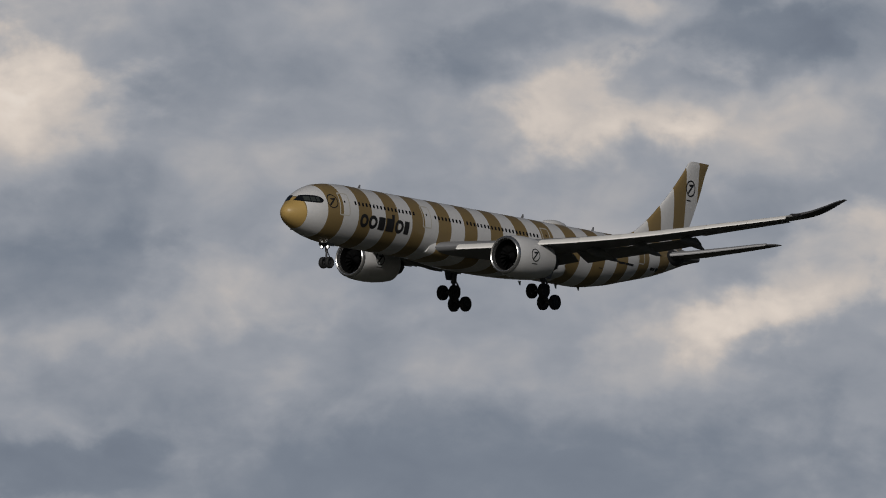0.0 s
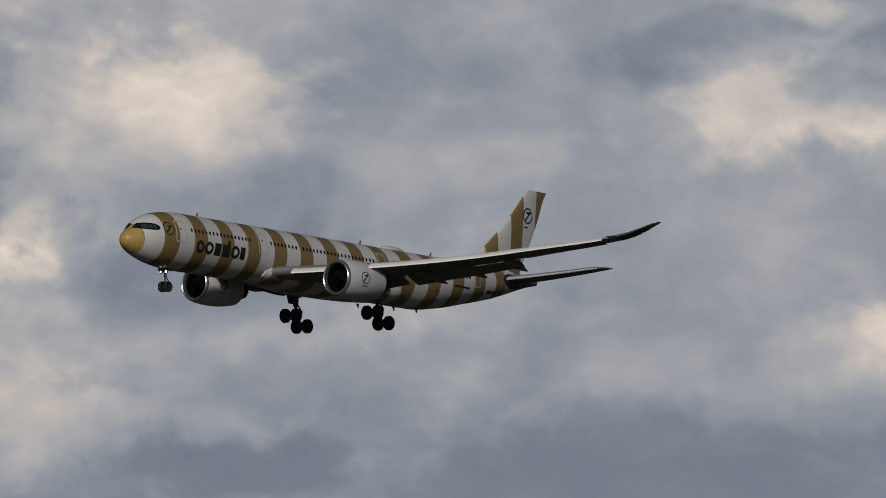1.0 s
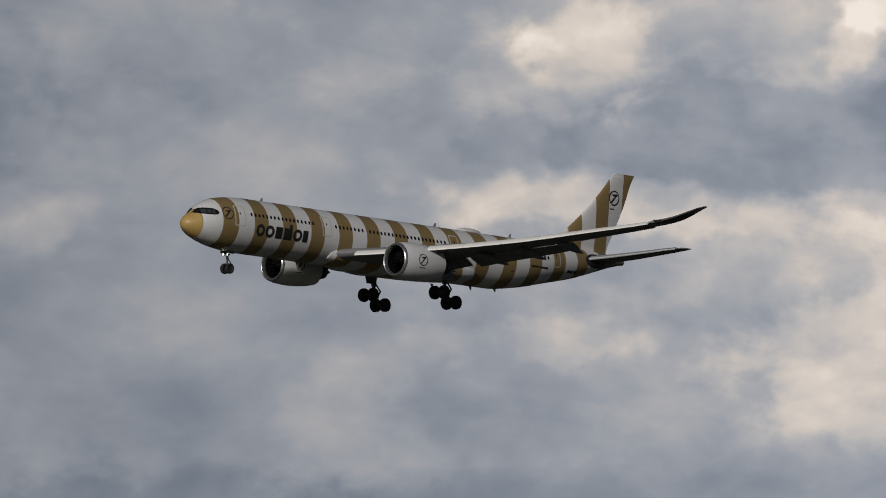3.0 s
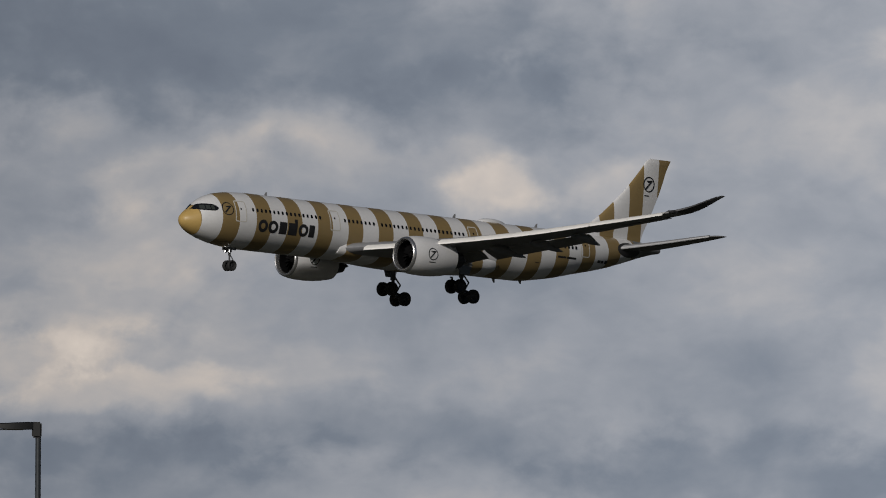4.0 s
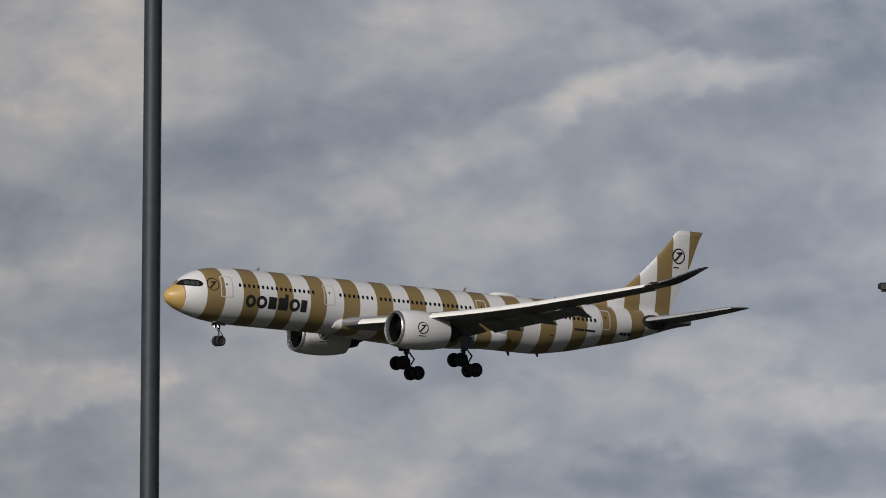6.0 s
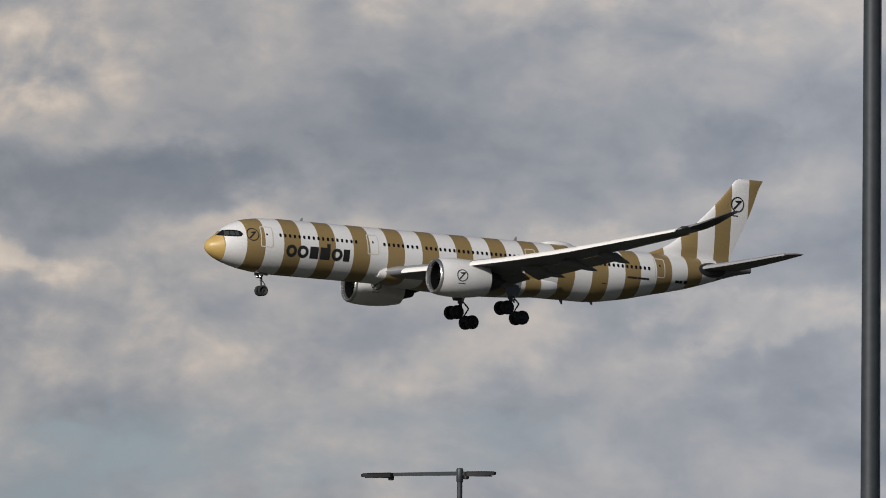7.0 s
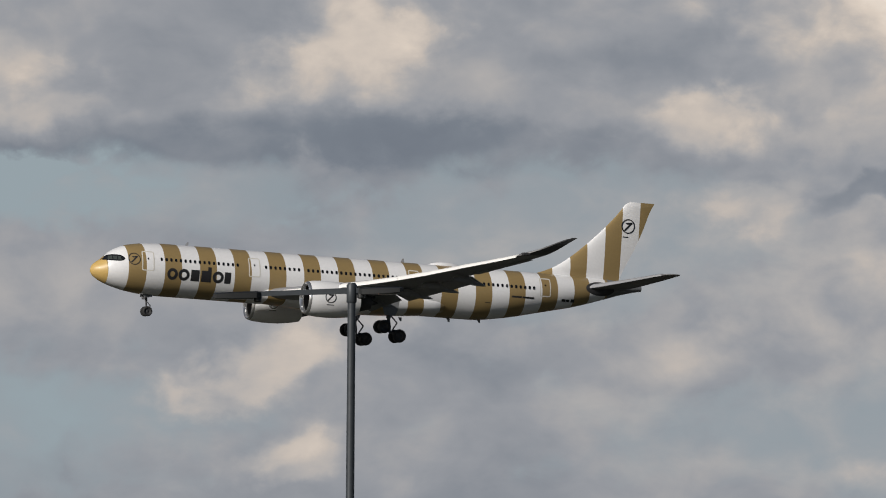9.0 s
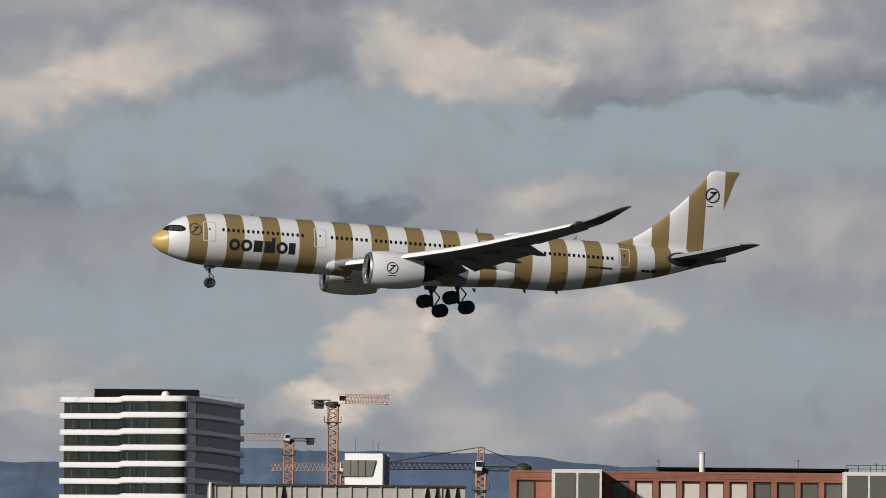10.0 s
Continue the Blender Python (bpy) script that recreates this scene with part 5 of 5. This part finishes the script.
crane("tall orange tower crane with a short-looking jib", -17.3, 1700, 38, 10.0, -3.6, 36.0, 1.7)
crane("orange tower crane half hidden beside the office tower", -32.7, 2200, 31, -20.0, 6.0, 34.8, 1.6, 0.0, 2.1)
crane("orange tower crane with a tied jib over the roofs", 9.2, 1600, 27, -16.0, 8.0, 23.3, 1.1, 3.9, 1.5)
crane("low orange crane jib beside the white stair tower", -14.4, 1650, 25, -13.0, 3.0, 23.3, 1.3)


def stair_tower():
    t = new("white_tower")
    t.matrix_world = town(-12.4, 1400)
    tagged(t, "plain white tower with one dark slanted window", "building")
    bm = bmesh.new()
    loft(bm, [[(0, 0, z), (5.7, -2.6, z), (6.3, 6, z), (0.5, 8, z)] for z in (0, 23.9)])
    part("wall", bm, BAND_WHITE, t, "white rendered wall")
    bm = bmesh.new()
    loft(bm, [[(-0.45, y + 0.2, 22.9), (4.7, y - 2.1, 22.9), (4.1, y - 1.8, 20.45), (-0.15, y + 0.07, 20.45)] for y in (-0.35, 0.6)])
    w = part("window", bm, PANE_GREY, t, "dark slanted window band")
    for x in (0.9, 2.0, 3.1):
        bm = bmesh.new()
        box(bm, (x - 0.04, -0.42 - 0.456 * x, 20.5), (x + 0.04, -0.36 - 0.456 * x, 22.85))
        part("mullion", bm, CRANE_DARK, w)
    # darker strip added on the right, coloured as the tower's shaded side
    bm = bmesh.new()
    box(bm, (6.0, 1.5, 0), (6.7, 6, 23.8), 0.03)
    part("shaded_side", bm, CONCRETE, t)
    bm = bmesh.new()
    for x, h in ((1.6, 2.6), (4.2, 2.2), (5.0, 1.6)):
        rod(bm, (x, 3, 23.8), (x, 3, 23.9 + h), 0.05, 0.03, 6)
    part("roof_antenna", bm, CRANE_DARK, t)


stair_tower()


def low_hall():
    h = new("concrete_hall")
    h.matrix_world = town(-30.6, 1300)
    tagged(h, "long low grey-brown concrete hall with a flat roof", "building")
    bm = bmesh.new()
    box(bm, (0, 0, 0), (35.9, 24, 18.25))
    part("wall", bm, CONCRETE, h)
    bm = bmesh.new()
    box(bm, (-0.2, -0.3, 18.25), (36.1, 24.2, 18.55), 0.04)
    part("roof_edge", bm, CRANE_DARK, h, "dark flat roof edge")
    # upright ribs along the front
    for k in range(17):
        bm = bmesh.new()
        box(bm, (1.0 + k * 2.1, -0.22, 0), (1.18 + k * 2.1, 0.0, 18.25))
        part("rib", bm, CONCRETE, h)
    for x in (10.2, 30.2, 31.6, 33.0, 34.4):
        bm = bmesh.new()
        loft(bm, [[(x, y, 16.0), (x + 0.75, y, 16.0), (x + 0.45, y, 18.2), (x + 0.3, y, 18.2)] for y in (-0.3, 0.05)])
        part("roof_light", bm, ROOF_BLACK, h, "dark pointed opening")
    bm = bmesh.new()
    rod(bm, (0.4, -0.5, 16), (0.4, -0.5, 18.7), 0.22, 0.22, 8)
    part("vent_pipe", bm, FRAME_WHITE, h)


low_hall()


def brick_hall():
    b = new("brick_building")
    b.matrix_world = town(0, 1190)
    tagged(b, "long red brick building with white-framed bays and tall windows", "building")
    bays = ((15.9, 22.2), (53.0, 59.2), (90.0, 96.2))
    x0, x1, top = 10.6, 122.0, 19.95
    bm = bmesh.new()
    box(bm, (x0, 0.5, 0), (x1, 16, top - 0.1))
    body_b = part("wall", bm, BRICK_RED, b, "red brick wall")
    # brick parapet, proud of the windows, in courses
    for k in range(4):
        bm = bmesh.new()
        box(bm, (x0, 0.06 + 0.03 * (k % 2), top - 1.25 + 0.31 * k), (x1, 0.5, top - 1.25 + 0.31 * k + 0.27))
        part("brick_course", bm, BRICK_RED, body_b)
    pitch = 3.02
    n = int((x1 - x0) / pitch)
    for i in range(n):
        x = x0 + 0.1 + i * pitch
        if any(a - 2.2 < x < c - 0.3 for a, c in bays):
            continue
        bm = bmesh.new()
        box(bm, (x, 0.1, 0), (x + 0.72, 0.5, top - 1.25))
        part("pier", bm, BRICK_RED, body_b, "red brick pier")
        for s in range(5):
            z1 = top - 1.42 - s * 3.6
            pale = 5 <= i % 13 <= 9 and s == 0
            bm = bmesh.new()
            for lo, hi in (((x + 0.74, 0.3, z1 - 2.4), (x + 0.84, 0.46, z1)), ((x + pitch - 0.1, 0.3, z1 - 2.4), (x + pitch - 0.02, 0.46, z1)), ((x + 0.74, 0.3, z1 - 0.1), (x + pitch - 0.02, 0.46, z1))):
                box(bm, lo, hi)
            w = part("window", bm, CRANE_DARK, b, "tall window in a dark frame")
            bm = bmesh.new()
            box(bm, (x + 0.84, 0.4, z1 - 2.35), (x + pitch - 0.1, 0.47, z1 - 0.1))
            part("pane", bm, PANE_PALE if pale else PANE_GREY, w, "window with a drawn white blind" if pale else "")
    for a, c in bays:
        mid = (a + c) / 2
        bm = bmesh.new()
        box(bm, (a, -5.0, 0), (c, 0.5, 20.05))
        bay = part("bay", bm, FRAME_WHITE, b, "white-framed projecting bay")
        for s in range(5):
            for p, q in ((a + 0.35, mid - 0.15), (mid + 0.15, c - 0.35)):
                z1 = 19.6 - s * 3.65
                bm = bmesh.new()
                box(bm, (p, -5.06, z1 - 3.2), (q, -4.96, z1))
                part("pane", bm, PANE_GREY, bay)
    # dark roof storey, chimney, rails and aerials
    for a, c in ((29.8, 53.6),):
        bm = bmesh.new()
        loft(bm, [[(a, 3, 19.8), (c, 3, 19.8), (c, 12, 19.8), (a, 12, 19.8)], [(a - 0.3, 2.2, 20.25), (c + 0.3, 2.2, 20.25), (c + 0.3, 12.6, 20.25), (a - 0.3, 12.6, 20.25)], [(a - 0.3, 2.2, 20.5), (c + 0.3, 2.2, 20.5), (c + 0.3, 12.6, 20.5), (a - 0.3, 12.6, 20.5)]])
        part("roof", bm, ROOF_BLACK, b, "black flat roof")
    bm = bmesh.new()
    turned(bm, [(19.8, 0.36), (22.25, 0.36), (22.3, 0.42), (22.4, 0.42)], "Z", 14, (35.1, 1.4, 0), False, True)
    part("chimney", bm, FRAME_WHITE, b, "slim white flue")
    for a, c in ((53.6, 61.2), (90.5, 98.1)):
        bm = bmesh.new()
        for z in (20.5, 20.95):
            rod(bm, (a, 2, z), (c, 2, z), 0.04, 0.04, 5)
        for k in range(6):
            x = a + (c - a) * k / 5
            rod(bm, (x, 2, 19.8), (x, 2, 21.0), 0.04, 0.04, 5)
        part("roof_rail", bm, CRANE_DARK, b)
    for x, h in ((29.6, 1.7), (47.5, 1.9), (57.5, 1.6), (67.0, 1.6), (80.7, 1.7), (24.3, 0.9), (13.0, 0.9)):
        bm = bmesh.new()
        rod(bm, (x, 4, 19.8), (x, 4, 19.8 + h), 0.045, 0.03, 6)
        rod(bm, (x - 0.35, 4, 19.55 + h), (x + 0.35, 4, 19.55 + h), 0.03, 0.03, 5)
        part("aerial", bm, CRANE_DARK, b)
    bm = bmesh.new()
    turned(bm, [(19.8, 1.1), (20.3, 1.1), (20.6, 0.8), (20.9, 0.2)], "Z", 12, (12.3, 5, 0), False, True)
    part("roof_vent", bm, CRANE_DARK, b)


brick_hall()



# seconds, place of the aeroplane's middle, bank and turn
FLIGHT = (
    (0.00, 677.94, 535.87, 63.73, 0.46, 0.09),
    (0.10, 678.71, 540.14, 63.65, 0.37, 0.06),
    (0.20, 679.38, 544.27, 63.55, 0.28, 0.04),
    (0.30, 680.08, 548.49, 63.46, 0.20, 0.02),
    (0.40, 680.94, 552.98, 63.39, 0.11, -0.01),
    (0.50, 682.12, 557.98, 63.37, 0.02, -0.04),
    (0.60, 684.72, 564.42, 63.47, -0.08, -0.10),
    (0.70, 688.75, 572.30, 63.71, -0.19, -0.17),
    (0.80, 692.70, 580.38, 63.95, -0.29, -0.24),
    (0.90, 695.12, 587.39, 64.08, -0.39, -0.30),
    (1.00, 694.55, 592.03, 63.96, -0.47, -0.33),
    (1.10, 690.31, 593.66, 63.60, -0.55, -0.34),
    (1.20, 683.71, 593.40, 63.06, -0.63, -0.34),
    (1.30, 676.32, 592.51, 62.46, -0.70, -0.34),
    (1.40, 669.64, 592.28, 61.90, -0.75, -0.35),
    (1.50, 665.17, 594.06, 61.46, -0.77, -0.35),
    (1.60, 662.85, 597.85, 61.06, -0.77, -0.37),
    (1.70, 661.54, 602.72, 60.61, -0.77, -0.40),
    (1.80, 661.16, 608.56, 60.20, -0.77, -0.44),
    (1.90, 661.63, 615.32, 59.97, -0.77, -0.47),
    (2.00, 662.87, 622.89, 60.04, -0.77, -0.49),
    (2.10, 674.62, 640.50, 61.11, -0.70, -0.48),
    (2.20, 684.11, 656.45, 62.03, -0.60, -0.46),
    (2.40, 678.02, 665.50, 61.99, -0.47, -0.39),
    (2.60, 671.06, 674.44, 61.94, -0.35, -0.28),
    (2.80, 663.44, 683.18, 61.83, -0.23, -0.16),
    (3.00, 655.39, 691.62, 61.60, -0.15, -0.05),
    (3.15, 649.20, 697.70, 61.33, -0.11, 0.02),
    (3.30, 643.00, 703.52, 60.96, -0.09, 0.07),
    (3.40, 636.50, 704.60, 58.74, -0.12, 0.08),
    (3.50, 628.55, 704.04, 56.58, -0.15, 0.09),
    (3.60, 621.59, 704.66, 56.45, -0.10, 0.09),
    (3.70, 614.79, 705.43, 56.44, 0.01, 0.10),
    (3.80, 608.04, 706.31, 56.47, 0.16, 0.10),
    (3.90, 601.26, 707.24, 56.45, 0.30, 0.10),
    (4.00, 594.36, 708.16, 56.34, 0.40, 0.10),
    (4.10, 586.82, 708.73, 56.10, 0.46, 0.14),
    (4.20, 579.02, 708.73, 55.70, 0.52, 0.22),
    (4.30, 573.24, 707.45, 55.52, 0.57, 0.15),
    (4.40, 566.10, 708.78, 55.21, 0.61, 0.24),
    (4.50, 560.73, 711.34, 54.92, 0.62, 0.26),
    (4.60, 558.40, 718.75, 54.70, 0.58, 0.28),
    (4.70, 559.56, 731.08, 54.76, 0.49, 0.29),
    (4.80, 561.76, 745.10, 54.92, 0.37, 0.30),
    (4.90, 562.65, 757.51, 55.03, 0.27, 0.31),
    (5.00, 559.98, 764.94, 54.94, 0.21, 0.32),
    (5.10, 554.53, 768.18, 54.68, 0.20, 0.34),
    (5.20, 548.62, 770.45, 54.43, 0.19, 0.35),
    (5.30, 542.38, 772.05, 54.16, 0.18, 0.36),
    (5.40, 535.90, 773.28, 53.87, 0.17, 0.37),
    (5.50, 529.29, 774.42, 53.55, 0.16, 0.37),
    (5.60, 521.81, 774.39, 53.16, 0.14, 0.36),
    (5.70, 513.51, 773.09, 52.69, 0.13, 0.34),
    (5.80, 505.57, 772.33, 52.21, 0.11, 0.32),
    (5.90, 499.13, 773.96, 51.75, 0.08, 0.31),
    (6.00, 496.03, 781.16, 51.10, 0.03, 0.42),
    (6.10, 501.00, 802.11, 51.64, -0.02, 0.39),
    (6.20, 503.89, 820.40, 52.11, -0.09, 0.34),
    (6.40, 490.22, 825.02, 51.38, -0.26, 0.28),
    (6.60, 474.36, 825.42, 50.52, -0.48, 0.23),
    (6.80, 457.75, 823.76, 49.59, -0.71, 0.19),
    (7.00, 441.71, 822.32, 48.63, -0.92, 0.15),
    (7.15, 430.77, 822.77, 47.93, -1.05, 0.12),
    (7.30, 421.26, 825.65, 47.26, -1.15, 0.08),
    (7.40, 422.55, 842.32, 47.29, -1.20, 0.06),
    (7.50, 426.94, 866.01, 47.54, -1.23, 0.02),
    (7.60, 427.50, 883.75, 47.59, -1.12, -0.13),
    (7.70, 427.54, 901.81, 47.63, -0.87, -0.41),
    (7.80, 426.35, 918.15, 47.61, -0.56, -0.73),
    (7.90, 423.28, 930.71, 47.50, -0.31, -0.99),
    (8.00, 417.78, 937.42, 47.24, -0.20, -1.10),
    (8.10, 410.09, 938.41, 46.85, -0.27, -1.00),
    (8.20, 401.32, 936.27, 46.40, -0.42, -0.76),
    (8.30, 392.12, 932.61, 45.93, -0.60, -0.48),
    (8.40, 383.11, 929.08, 45.47, -0.75, -0.24),
    (8.50, 374.89, 927.32, 45.05, -0.82, -0.14),
    (8.60, 367.40, 927.26, 44.68, -0.77, -0.14),
    (8.70, 360.16, 927.57, 44.32, -0.65, -0.16),
    (8.80, 353.03, 928.10, 43.96, -0.51, -0.18),
    (8.90, 345.88, 928.68, 43.60, -0.40, -0.21),
    (9.00, 338.61, 929.14, 43.21, -0.35, -0.25),
    (9.10, 331.14, 929.37, 42.80, -0.38, -0.28),
    (9.20, 323.56, 929.49, 42.36, -0.44, -0.33),
    (9.30, 315.96, 929.64, 41.91, -0.52, -0.39),
    (9.40, 308.41, 929.96, 41.47, -0.59, -0.44),
    (9.50, 301.00, 930.59, 41.07, -0.64, -0.50),
    (9.60, 293.71, 931.52, 40.69, -0.66, -0.55),
    (9.70, 286.45, 932.59, 40.33, -0.68, -0.60),
    (9.80, 279.21, 933.72, 39.98, -0.69, -0.65),
    (9.90, 271.97, 934.83, 39.64, -0.71, -0.70),
    (10.00, 264.72, 935.82, 39.29, -0.72, -0.76),
)


def motions():
    walk(plane, [(t, pose(x, y, z, bank, 3.04, turn)) for t, x, y, z, bank, turn in FLIGHT])


motions()
